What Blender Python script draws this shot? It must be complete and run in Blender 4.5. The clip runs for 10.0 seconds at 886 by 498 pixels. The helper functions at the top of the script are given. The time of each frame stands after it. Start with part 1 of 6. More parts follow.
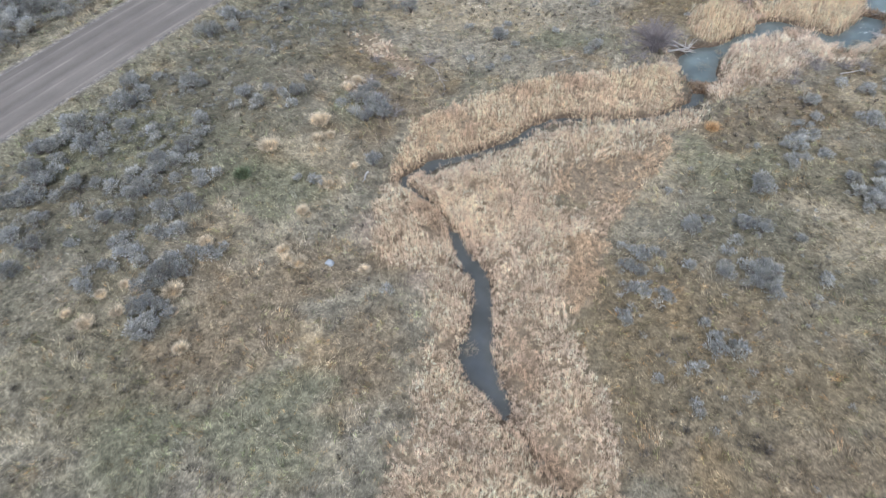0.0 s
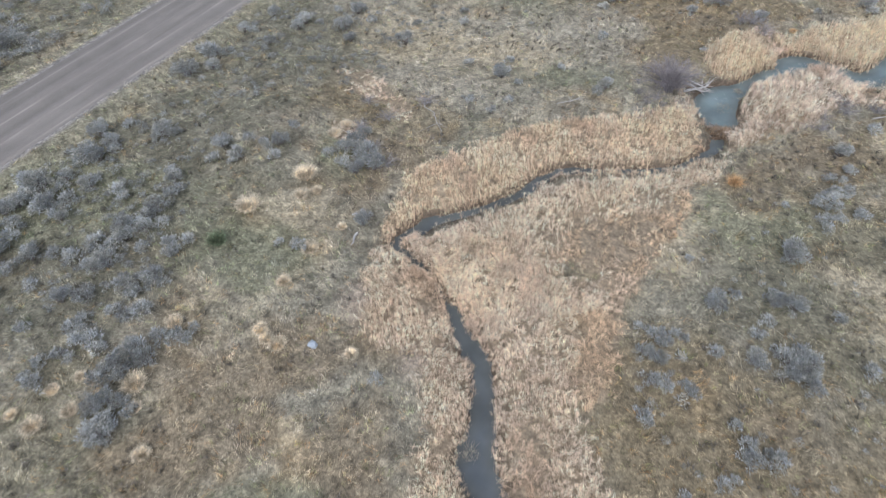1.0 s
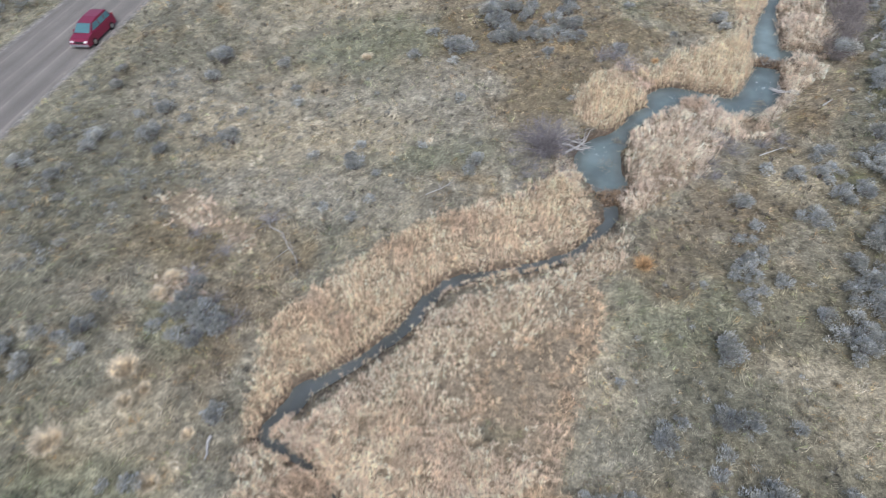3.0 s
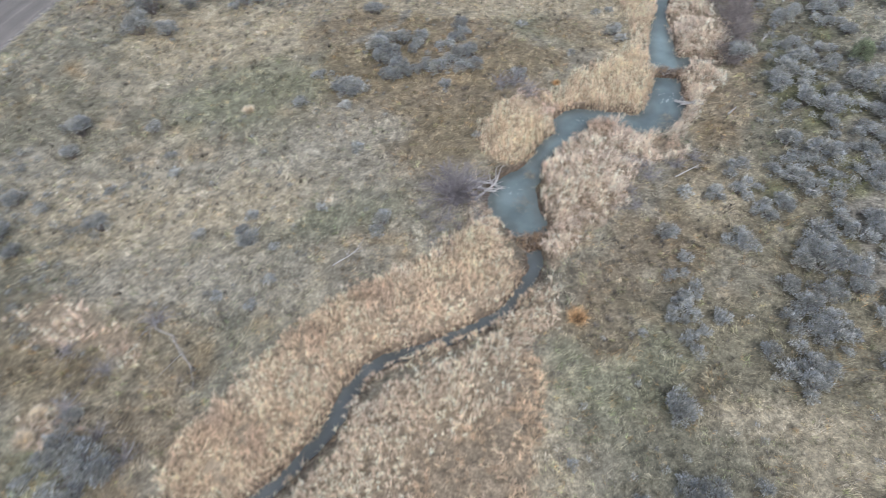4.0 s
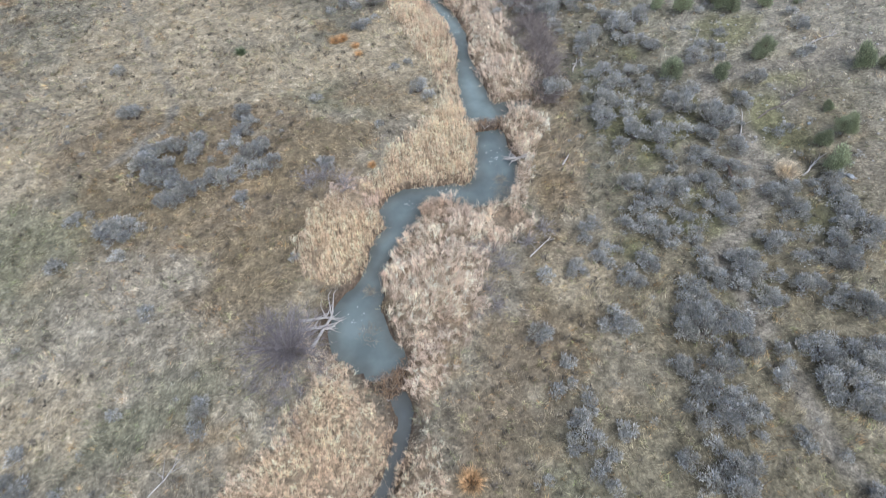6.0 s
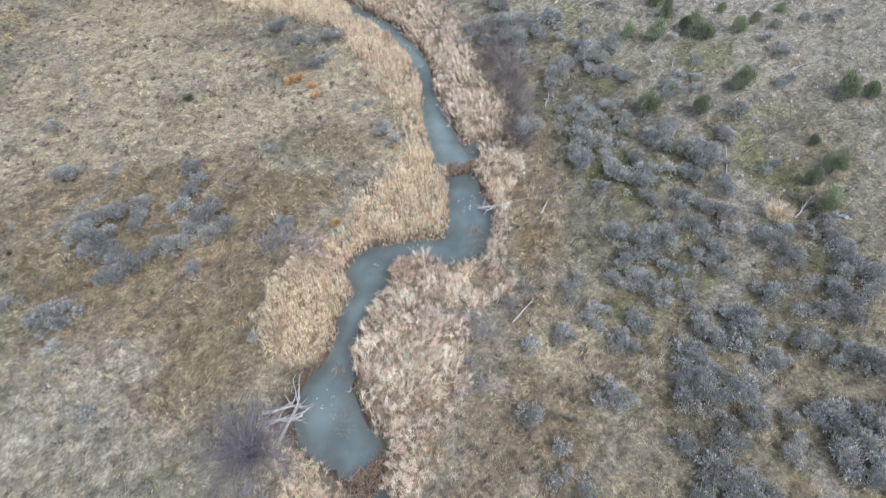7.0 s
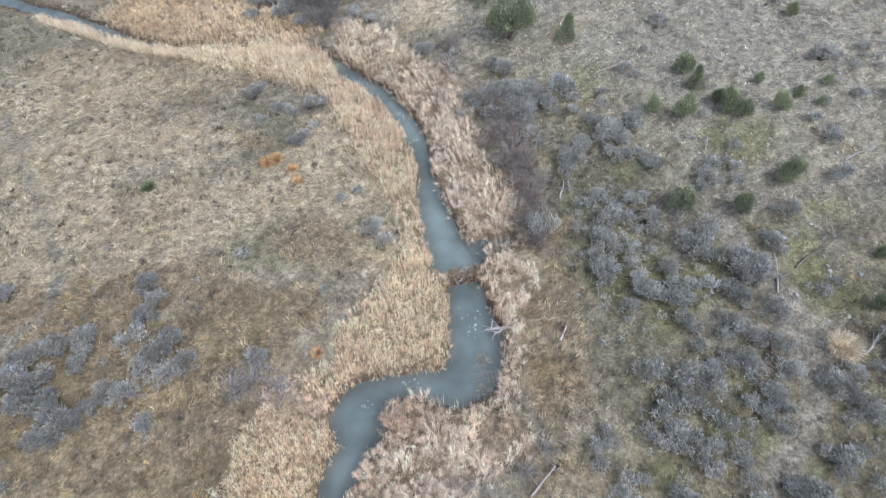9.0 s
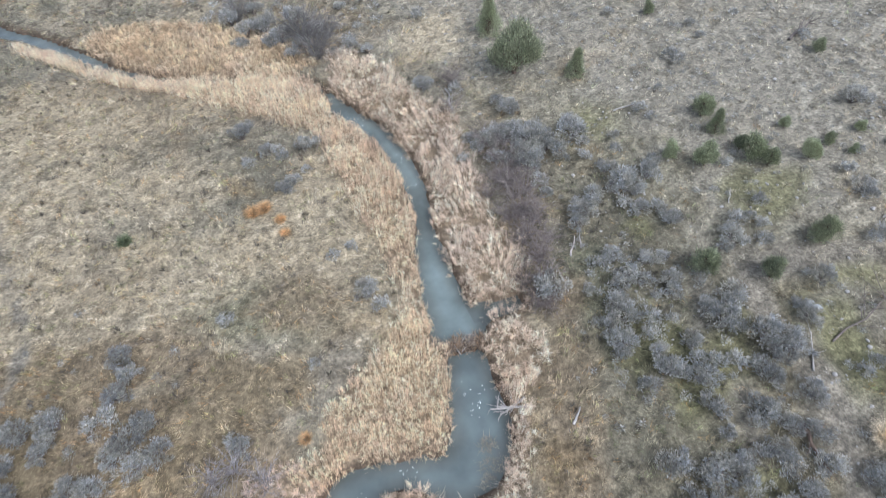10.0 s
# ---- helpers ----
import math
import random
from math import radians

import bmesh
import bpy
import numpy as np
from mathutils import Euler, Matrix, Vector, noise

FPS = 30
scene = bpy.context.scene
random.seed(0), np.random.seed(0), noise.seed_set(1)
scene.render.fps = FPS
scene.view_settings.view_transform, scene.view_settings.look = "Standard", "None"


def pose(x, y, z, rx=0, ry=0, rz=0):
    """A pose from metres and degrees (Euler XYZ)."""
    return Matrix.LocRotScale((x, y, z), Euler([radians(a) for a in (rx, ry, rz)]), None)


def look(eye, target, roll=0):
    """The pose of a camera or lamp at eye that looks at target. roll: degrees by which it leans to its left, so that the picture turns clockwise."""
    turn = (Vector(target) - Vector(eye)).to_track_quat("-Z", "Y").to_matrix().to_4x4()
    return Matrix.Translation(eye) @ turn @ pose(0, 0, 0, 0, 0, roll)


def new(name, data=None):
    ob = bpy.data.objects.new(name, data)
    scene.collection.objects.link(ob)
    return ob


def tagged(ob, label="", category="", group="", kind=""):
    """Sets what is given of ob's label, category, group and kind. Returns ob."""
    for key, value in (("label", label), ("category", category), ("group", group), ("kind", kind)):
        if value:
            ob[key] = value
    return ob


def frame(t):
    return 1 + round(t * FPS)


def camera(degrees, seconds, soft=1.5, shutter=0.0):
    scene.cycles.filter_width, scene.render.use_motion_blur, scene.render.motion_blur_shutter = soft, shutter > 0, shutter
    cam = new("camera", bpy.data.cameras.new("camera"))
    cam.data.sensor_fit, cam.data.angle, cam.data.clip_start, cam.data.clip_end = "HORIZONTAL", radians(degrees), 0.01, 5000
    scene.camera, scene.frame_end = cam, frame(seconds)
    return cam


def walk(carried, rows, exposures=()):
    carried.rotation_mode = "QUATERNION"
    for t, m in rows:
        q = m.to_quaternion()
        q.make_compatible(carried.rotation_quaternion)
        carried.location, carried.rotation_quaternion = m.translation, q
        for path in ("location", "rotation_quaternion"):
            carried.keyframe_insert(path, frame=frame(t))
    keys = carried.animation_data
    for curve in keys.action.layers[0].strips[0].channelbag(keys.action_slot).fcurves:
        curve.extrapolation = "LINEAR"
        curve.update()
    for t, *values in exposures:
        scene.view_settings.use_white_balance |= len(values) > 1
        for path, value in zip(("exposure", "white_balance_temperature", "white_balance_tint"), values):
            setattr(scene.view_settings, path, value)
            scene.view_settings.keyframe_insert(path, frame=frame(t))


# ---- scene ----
cam = camera(71.2, 10.0, soft=0.68, shutter=0.45)
METRES, EYE, TILT, LEAN, TURN = 47.056, 25.5, 1.022, -0.629, 31.6
ROWS = [
    (0.0, 0.0, 0.0, 0.0, -4.19, -48.24, 3.75),
    (0.5, 0.0065, 0.0576, -0.0005, -4.21, -48.22, 3.79),
    (1.0, 0.0133, 0.1149, -0.0012, -4.22, -48.2, 3.84),
    (1.5, 0.02, 0.1684, -0.0019, -4.25, -48.18, 3.9),
    (2.0, 0.0318, 0.2252, -0.0033, -7.8, -48.38, 3.96),
    (2.5, 0.0487, 0.2794, -0.0056, -14.0, -48.78, 3.97),
    (2.7, 0.0559, 0.3009, -0.0066, -16.45, -48.97, 3.96),
    (3.8, 0.1097, 0.408, -0.013, -27.94, -49.71, 3.73),
    (4.0, 0.122, 0.4251, -0.0141, -30.24, -49.85, 3.67),
    (4.5, 0.1538, 0.466, -0.0169, -36.49, -50.25, 3.47),
    (5.0, 0.1887, 0.5027, -0.02, -42.67, -50.57, 3.2),
    (5.5, 0.2246, 0.5367, -0.0226, -47.93, -50.78, 2.89),
    (5.7, 0.2388, 0.5499, -0.0236, -48.92, -50.87, 2.79),
    (6.8, 0.3154, 0.6141, -0.0271, -52.74, -50.85, 2.63),
    (7.0, 0.3294, 0.6251, -0.0274, -53.71, -50.85, 2.57),
    (7.5, 0.3647, 0.6531, -0.0279, -54.25, -50.85, 2.53),
    (8.0, 0.3996, 0.6803, -0.0291, -54.29, -50.81, 2.57),
    (8.5, 0.4333, 0.7067, -0.0298, -54.35, -50.78, 2.56),
    (9.0, 0.4671, 0.7322, -0.031, -54.38, -50.75, 2.59),
    (9.5, 0.5023, 0.7579, -0.0319, -54.43, -50.7, 2.64),
    (10.0, 0.5378, 0.7846, -0.0335, -54.48, -50.66, 2.61),
]
EXPOSURE = ((0.0, 0.34, 5560, 9), (4.5, 0.35, 5560, 9), (7.0, 0.45, 5560, 10), (10.0, 0.47, 5560, 10))
walk(cam, [(t, pose(0, 0, EYE, TILT, LEAN, TURN) @ pose(METRES * x, METRES * y, METRES * z, 90 + pitch, roll, yaw)) for t, x, y, z, yaw, pitch, roll in ROWS], EXPOSURE)

# ---- daylight: a bright overcast sky, sun behind thin cloud ----
SUN_UP, SUN_ROUND = radians(52), radians(160)
world = bpy.data.worlds.new("overcast_sky")
scene.world = world
world.use_nodes = True
wn, wl = world.node_tree.nodes, world.node_tree.links
sky = wn.new("ShaderNodeTexSky")
sky.sky_type, sky.sun_disc, sky.sun_elevation, sky.sun_rotation = "NISHITA", False, SUN_UP, SUN_ROUND
sky.dust_density, sky.air_density = 4.0, 1.0
cloud = wn.new("ShaderNodeHueSaturation")
cloud.inputs["Saturation"].default_value = 0.55
wl.new(sky.outputs[0], cloud.inputs["Color"])
wl.new(cloud.outputs[0], wn["Background"].inputs["Color"])
wn["Background"].inputs["Strength"].default_value = 0.15
sun_data = bpy.data.lights.new("sun", "SUN")
sun_data.energy, sun_data.angle, sun_data.color = 1.2, radians(30), (1.0, 0.95, 0.88)
sun = new("sun", sun_data)
sun.matrix_world = look((0, 0, 60), (-60 * math.cos(SUN_UP) * math.sin(SUN_ROUND), -60 * math.cos(SUN_UP) * math.cos(SUN_ROUND), 60 - 60 * math.sin(SUN_UP)))


# ---- small mathematics ----
def hash2(ix, iy, seed):
    h = (ix.astype(np.int64) * 374761393 + iy.astype(np.int64) * 668265263 + seed * 974634777) & 0xFFFFFFFF
    h = ((h ^ (h >> 13)) * 1274126177) & 0xFFFFFFFF
    return ((h ^ (h >> 16)) & 0xFFFFFF) / float(0xFFFFFF)


def vnoise(x, y, seed=0):
    """Smooth noise, 0 to 1, one lump to the metre."""
    x, y = np.asarray(x, float), np.asarray(y, float)
    ix, iy = np.floor(x), np.floor(y)
    fx, fy = x - ix, y - iy
    fx, fy = fx * fx * (3 - 2 * fx), fy * fy * (3 - 2 * fy)
    a, b = hash2(ix, iy, seed), hash2(ix + 1, iy, seed)
    c, d = hash2(ix, iy + 1, seed), hash2(ix + 1, iy + 1, seed)
    return (a * (1 - fx) + b * fx) * (1 - fy) + (c * (1 - fx) + d * fx) * fy


def fbm(x, y, size, seed=0, octaves=3):
    out, amp, tot = 0.0, 1.0, 0.0
    for k in range(octaves):
        out = out + amp * vnoise(np.asarray(x) * 2 ** k / size + 17.3 * k, np.asarray(y) * 2 ** k / size - 9.1 * k, seed + k)
        tot += amp
        amp *= 0.55
    return out / tot


def step(a, b, x):
    t = np.clip((x - a) / (b - a), 0, 1)
    return t * t * (3 - 2 * t)


# ---- the lie of the land ----
def land(x, y):
    """Valley floor, the terrace that carries the road, the meadow's slow rise, the hill on the far side."""
    edge = -23.5 - 9.0 * step(22, 48, y)
    t = np.clip((edge + 6 - x) / 12, 0, 1)
    z = -0.35 + (2.45 * t * t * (3 - 2 * t) + 0.8 * step(-30, -46, x)) * (1 - 0.7 * step(58, 86, y))
    z = z + 0.079 * np.clip(6 - x, 0, 26) * step(-42, -32, x) * step(41, 65, y) * step(97, 84, y + 0.9 * (np.maximum(x, -14) + 5))
    w = x + 0.2 * (y - 50)
    return z + 0.34 * np.logaddexp(0, (np.minimum(w, 140) - 15) / 2.0)


# creek: middle and half width, from downstream to upstream
LOWER = [(1.0, 8.6, -0.1), (-1.9, 11.0, -0.02), (-3.3, 11.8, -0.04), (-4.9, 12.8, 0.0), (-5.2, 13.1, 0.18), (-6.2, 13.9, 0.45), (-6.8, 14.4, 0.6), (-7.7, 15.1, 0.78),
         (-8.1, 16.4, 0.62), (-8.6, 17.9, 0.42), (-9.3, 19.2, 0.38), (-10.1, 20.3, 0.4), (-11.1, 21.0, 0.36), (-12.3, 22.2, 0.28), (-13.3, 23.0, 0.02), (-14.8, 24.1, 0.06),
         (-16.4, 24.8, 0.2), (-17.7, 25.2, 0.22), (-17.8, 26.0, 0.27), (-17.3, 26.9, 0.37), (-16.8, 28.1, 0.38), (-15.9, 28.8, 0.30), (-14.6, 30.2, 0.22), (-13.0, 32.2, 0.27),
         (-12.4, 33.6, 0.34), (-11.7, 35.1, 0.26), (-10.7, 36.0, 0.26), (-9.2, 36.6, 0.21), (-7.9, 37.1, 0.20), (-6.3, 37.8, 0.23), (-4.8, 38.7, 0.22), (-3.9, 39.7, 0.23), (-3.2, 40.9, 0.25)]
LOWER += [(-2.7, 42.0, 0.23), (-2.8, 43.2, 0.26)]
POND = [(-2.85, 44.7, 1.05), (-3.1, 45.3, 1.08), (-3.7, 46.5, 1.42), (-3.6, 48.1, 1.14), (-2.9, 48.8, 0.92), (-2.4, 49.7, 0.62), (-1.8, 50.8, 0.5), (-1.0, 51.9, 0.7), (0.1, 52.9, 0.8),
        (0.7, 54.4, 1.25), (1.9, 55.0, 0.72), (3.3, 54.8, 0.57), (4.7, 54.1, 0.85), (5.8, 53.9, 1.2), (6.8, 54.9, 1.27), (7.3, 56.5, 1.2), (7.6, 57.8, 0.95), (7.8, 58.9, 0.8)]
UPPER = [(8.1, 60.4, 1.19), (8.2, 61.5, 0.95), (8.3, 63.3, 0.87), (8.6, 65.1, 0.75), (8.9, 66.7, 0.4), (9.3, 68.0, 0.34), (9.8, 70.3, 0.36), (9.9, 72.4, 0.5), (9.75, 74.3, 0.58),
         (9.3, 76.8, 0.58), (8.3, 79.0, 0.55), (7.9, 80.5, 0.4), (7.6, 82.4, 0.0), (5.5, 85.0, -0.08), (2.0, 87.3, -0.08), (-2.5, 88.9, 0.08)]
UPPER += [(-4.1, 90.3, 0.24), (-6.4, 92.6, 0.3), (-8.3, 95.4, 0.34), (-10.4, 98.2, 0.38), (-12.6, 100.9, 0.42), (-14.9, 103.3, 0.45), (-20.0, 110.0, 0.6), (-30.0, 122.0, 0.6)]
INLET = [(9.2, 60.9, 0.4), (10.4, 60.7, 0.3), (11.4, 60.6, 0.2)]
POND = [(a, b, c - 0.1) for a, b, c in POND]
LOWER = [(a, b, c - 0.04 if 24 < b < 44 else c) for a, b, c in LOWER]
LEVELS = ((LOWER, -1.25), (POND, -1.08), (UPPER, -0.9), (INLET, -0.896))


def along(rows, gap=0.2):
    """The stream's rows as a smooth, evenly spaced line."""
    p = np.array(rows)
    ext = np.vstack([2 * p[0] - p[1], p, 2 * p[-1] - p[-2]])
    out = []
    for i in range(len(p) - 1):
        a, b, c, d = ext[i:i + 4]
        n = max(2, int(np.linalg.norm((c - b)[:2]) / gap))
        for t in np.arange(n) / n:
            out.append(0.5 * (2 * b + (c - a) * t + (2 * a - 5 * b + 4 * c - d) * t * t + (3 * b - a - 3 * c + d) * t ** 3))
    out.append(p[-1])
    return np.array(out)


STREAM = np.vstack([np.hstack([along(r), np.full((len(along(r)), 1), z)]) for r, z in LEVELS])


def bank(x, y):
    """Metres from the water's edge (negative in the water), and the water's level there."""
    x, y = np.asarray(x, float).ravel(), np.asarray(y, float).ravel()
    best, level = np.full(x.shape, 99.0), np.full(x.shape, -1.0)
    for lo in range(0, len(x), 20000):
        s = slice(lo, lo + 20000)
        near = np.full(x[s].shape, 99.0)
        lev = np.full(x[s].shape, -1.0)
        for part in np.array_split(STREAM, 24):
            cx, cy = part[:, 0].mean(), part[:, 1].mean()
            reach = np.hypot(part[:, 0] - cx, part[:, 1] - cy).max() + 12
            pick = np.nonzero(np.hypot(x[s] - cx, y[s] - cy) < reach)[0]
            if not len(pick):
                continue
            d = np.hypot(x[s][pick, None] - part[None, :, 0], y[s][pick, None] - part[None, :, 1]) - part[None, :, 2]
            k = d.argmin(1)
            m = d[np.arange(len(pick)), k]
            better = m < near[pick]
            near[pick[better]], lev[pick[better]] = m[better], part[k[better], 3]
        best[s], level[s] = near, lev
    return best, level


ROAD_W, ROAD_E = -48.2, -40.6


def height(x, y, edge=None):
    """The ground with hummocks, the road's bed and the channel cut into it."""
    x, y = np.asarray(x, float).ravel(), np.asarray(y, float).ravel()
    d, level = bank(x, y) if edge is None else edge
    z = land(x, y) + 0.22 * (fbm(x, y, 3.2, 5) - 0.5) + 0.12 * (fbm(x, y, 0.8, 9, 2) - 0.5)
    flat = step(1.6, 0.2, np.maximum(ROAD_W - x, x - ROAD_E))
    z = z * (1 - flat) + (land(np.full_like(x, -45.0), y) + 0.05) * flat
    z = z - 0.18 * step(2.0, 0.6, np.abs(np.maximum(ROAD_W - x, x - ROAD_E) - 1.4)) * (1 - flat)
    rag = d + 0.22 * (fbm(x, y, 0.6, 31, 2) - 0.5)
    z = z * step(0.0, 3.0, rag) + (level + 0.28) * (1 - step(0.0, 3.0, rag))
    return z + (level - 0.55 - z) * step(0.30, -0.10, rag)


def inside(poly, x, y):
    """True where a point lies in the outline."""
    p, hit = np.array(poly), np.zeros(np.shape(x), bool)
    for (x0, y0), (x1, y1) in zip(p, np.roll(p, -1, 0)):
        hit ^= ((y0 > y) != (y1 > y)) & (x < (x1 - x0) * (y - y0) / (y1 - y0 + 1e-9) + x0)
    return hit


# ground cover: kind, middle, half axes, turn
COVER = {"brown": (0.285, 0.225, 0.146), "ochre": (0.34, 0.255, 0.145), "green": (0.25, 0.24, 0.155), "straw": (0.47, 0.395, 0.268), "pale": (0.39, 0.345, 0.26), "pink": (0.50, 0.40, 0.305),
         "moss": (0.185, 0.175, 0.09), "soil": (0.225, 0.203, 0.16), "bare": (0.272, 0.247, 0.193), "scrub": (0.215, 0.197, 0.137), "slope": (0.255, 0.222, 0.145), "umber": (0.27, 0.215, 0.132)}
PATCHES = [
    ("scrub", -33.0, 18.0, 9.0, 15.0, 0),
    ("scrub", -34.7, 42.8, 8.0, 13.0, 0),
    ("scrub", -57.0, 40.0, 9.0, 30.0, 0),
    ("slope", 16.0, 46.0, 8.0, 14.0, -25),
    ("slope", -22.5, 6.5, 5.0, 4.5, 0),
    ("scrub", 19.0, 60.0, 7.0, 12.0, -25),
    ("slope", 12.0, 32.0, 6.0, 8.0, 0),
    ("umber", 3.0, 18.5, 8.0, 8.0, 25),
    ("green", -12.3, 57.4, 6.0, 7.0, 0),
    ("slope", 6.0, 32.0, 7.0, 9.0, 0),
    ("bare", 38.0, 66.0, 14.0, 22.0, -30),
    ("bare", 24.0, 88.0, 10.0, 14.0, -35),
    ("brown", -19.7, 11.9, 3.3, 4.0, 27),
    ("brown", -20.5, 8.4, 2.0, 2.0, 27),
]
PATCHES += [
    ("brown", -12.3, 12.4, 2.0, 3.6, 25),
    ("brown", -14.6, 19.1, 2.9, 2.2, 25),
    ("green", -15.1, 9.3, 2.5, 1.2, 26),
    ("green", -19.2, 3.8, 2.4, 2.0, 26),
    ("green", -14.5, 6.7, 3.1, 2.2, 26),
    ("umber", 1.4, 21.5, 3.6, 3.2, 25),
    ("umber", -3.2, 20.5, 1.7, 3.3, 25),
    ("umber", -0.3, 16.7, 2.1, 1.8, 26),
    ("umber", 6.8, 19.8, 3.0, 1.8, 26),
    ("ochre", 0.2, 22.1, 1.1, 1.5, 25),
    ("brown", 3.7, 22.2, 1.2, 0.9, 25),
    ("brown", 1.9, 14.1, 2.9, 1.3, 26),
    ("ochre", 3.7, 14.2, 0.9, 1.5, 26),
    ("brown", 7.6, 16.1, 3.2, 1.5, 26),
]
PATCHES += [
    ("straw", -3.2, 30.5, 2.0, 2.1, 24),
    ("straw", 6.5, 31.2, 2.6, 3.0, 24),
    ("brown", 2.0, 34.6, 2.0, 3.4, 24),
    ("umber", -24.5, 36.5, 4.7, 4.6, 30),
    ("scrub", -18.3, 44.3, 7.2, 3.2, 34),
    ("brown", -22.9, 28.6, 2.3, 3.2, 35),
    ("green", -24.8, 30.2, 1.5, 3.5, 34),
    ("green", -36.7, 17.4, 9.3, 3.7, 26),
    ("brown", -9.9, 51.3, 4.4, 2.9, 21),
    ("brown", -13.7, 54.0, 4.3, 2.3, 3),
    ("straw", -24.8, 62.3, 7.0, 5.2, -9),
    ("umber", -8.7, 60.6, 4.5, 2.6, -15),
]
PATCHES += [
    ("brown", -4.5, 60.3, 3.0, 2.0, -15),
    ("umber", -11.7, 64.6, 6.0, 4.5, -15),
    ("slope", 23.0, 52.0, 4.5, 6.5, -25),
    ("umber", 6.5, 45.0, 2.2, 5.0, -20),
    ("brown", -7.9, 68.9, 3.0, 2.2, -15),
    ("scrub", -16.0, 52.1, 4.0, 2.6, 10),
    ("ochre", -7.9, 57.6, 2.2, 0.9, 7),
    ("straw", 3.8, 67.3, 5.3, 5.2, -11),
    ("straw", -12.9, 68.8, 6.6, 6.5, -2),
    ("brown", 0.6, 39.5, 2.2, 2.0, -7),
    ("straw", -1.5, 34.4, 2.0, 1.6, -7),
]
PATCHES += [
    ("straw", 8.2, 31.7, 3.6, 1.5, -6),
    ("green", -1.2, 36.0, 1.5, 1.1, -7),
    ("green", -15.5, 46.1, 5.1, 2.2, 1),
    ("brown", -9.3, 55.5, 3.5, 3.0, -16),
    ("ochre", -7.4, 58.8, 1.1, 1.2, -13),
    ("brown", 3.4, 43.0, 2.2, 2.0, -23),
    ("straw", 7.7, 46.0, 1.8, 1.9, -24),
    ("brown", 10.5, 53.5, 1.2, 5.1, -26),
    ("straw", -3.1, 68.2, 6.3, 4.9, -21),
    ("straw", 4.3, 67.9, 2.8, 2.5, -26),
    ("straw", -6.8, 76.8, 6.8, 3.3, -23),
    ("brown", -6.2, 84.7, 7.9, 4.1, -25),
    ("brown", -2.2, 61.4, 2.3, 1.2, -21),
    ("ochre", -5.6, 58.1, 1.7, 0.7, -20),
    ("green", -0.2, 64.7, 3.4, 2.1, -23),
    ("brown", 9.7, 53.8, 1.0, 3.3, -25),
]
PATCHES += [
    ("moss", 15.2, 55.9, 1.5, 2.1, -28),
    ("moss", 15.7, 52.8, 0.9, 1.6, -27),
    ("moss", 25.1, 54.3, 1.6, 1.2, -31),
    ("moss", 24.9, 59.6, 1.6, 1.5, -33),
    ("moss", 20.9, 69.3, 2.0, 1.9, -36),
    ("moss", 22.8, 53.7, 1.1, 0.9, -30),
    ("soil", 23.5, 52.5, 2.0, 1.7, -30),
    ("soil", 23.1, 56.3, 2.9, 1.3, -31),
    ("soil", 21.0, 49.8, 1.7, 3.0, -28),
    ("soil", 18.3, 55.2, 0.7, 2.6, -29),
    ("soil", 16.7, 50.1, 0.5, 2.4, -27),
    ("bare", 29.5, 67.8, 9.9, 6.5, -37),
    ("bare", 25.6, 60.5, 4.0, 2.7, -34),
    ("bare", 23.5, 77.3, 4.5, 3.6, -39),
    ("soil", 15.3, 43.9, 0.6, 3.2, -26),
    ("soil", 14.0, 40.7, 0.7, 1.7, -24),
]
PATCHES += [
    ("straw", -0.4, 94.2, 6.8, 3.5, -26),
    ("straw", 16.0, 83.3, 2.6, 3.3, -39),
    ("straw", -1.1, 83.4, 2.3, 2.0, -24),
]
PATCHES += [
    ("umber", -6.3, 30.6, 2.0, 4.4, 12),
    ("umber", -6.4, 26.6, 1.8, 3.0, 0),
    ("straw", -25.2, 32.5, 1.5, 1.4, 22),
    ("straw", -26.4, 37.2, 2.3, 1.9, 19),
    ("straw", -23.0, 35.6, 1.2, 0.8, 24),
    ("straw", -22.5, 41.4, 4.1, 1.9, 23),
    ("pink", -15.9, 20.6, 2.0, 1.8, 25),
    ("pink", -12.5, 19.2, 1.3, 1.7, 25),
    ("brown", -21.0, 32.5, 2.4, 2.2, 36),
    ("straw", -23.3, 23.9, 2.1, 1.9, 35),
    ("green", -23.8, 19.9, 3.0, 2.6, 34),
]
PATCHES += [
    ("brown", -18.0, 16.2, 2.8, 2.4, 27),
    ("straw", 4.1, 71.9, 2.0, 2.9, -26),
    ("brown", 10.0, 74.4, 1.1, 1.6, -31),
    ("brown", 13.5, 63.7, 1.2, 4.6, -30),
    ("straw", 11.2, 56.6, 0.8, 1.7, -26),
    ("green", 14.7, 59.0, 1.1, 2.9, -29),
    ("green", 11.7, 56.4, 1.5, 2.3, -26),
    ("green", 0.9, 35.2, 3.0, 3.4, -7),
    ("scrub", 3.4, 30.3, 3.6, 1.9, -6),
    ("brown", -0.2, 37.4, 2.2, 1.9, 23),
    ("umber", -26.6, 34.5, 2.5, 2.8, 29),
]
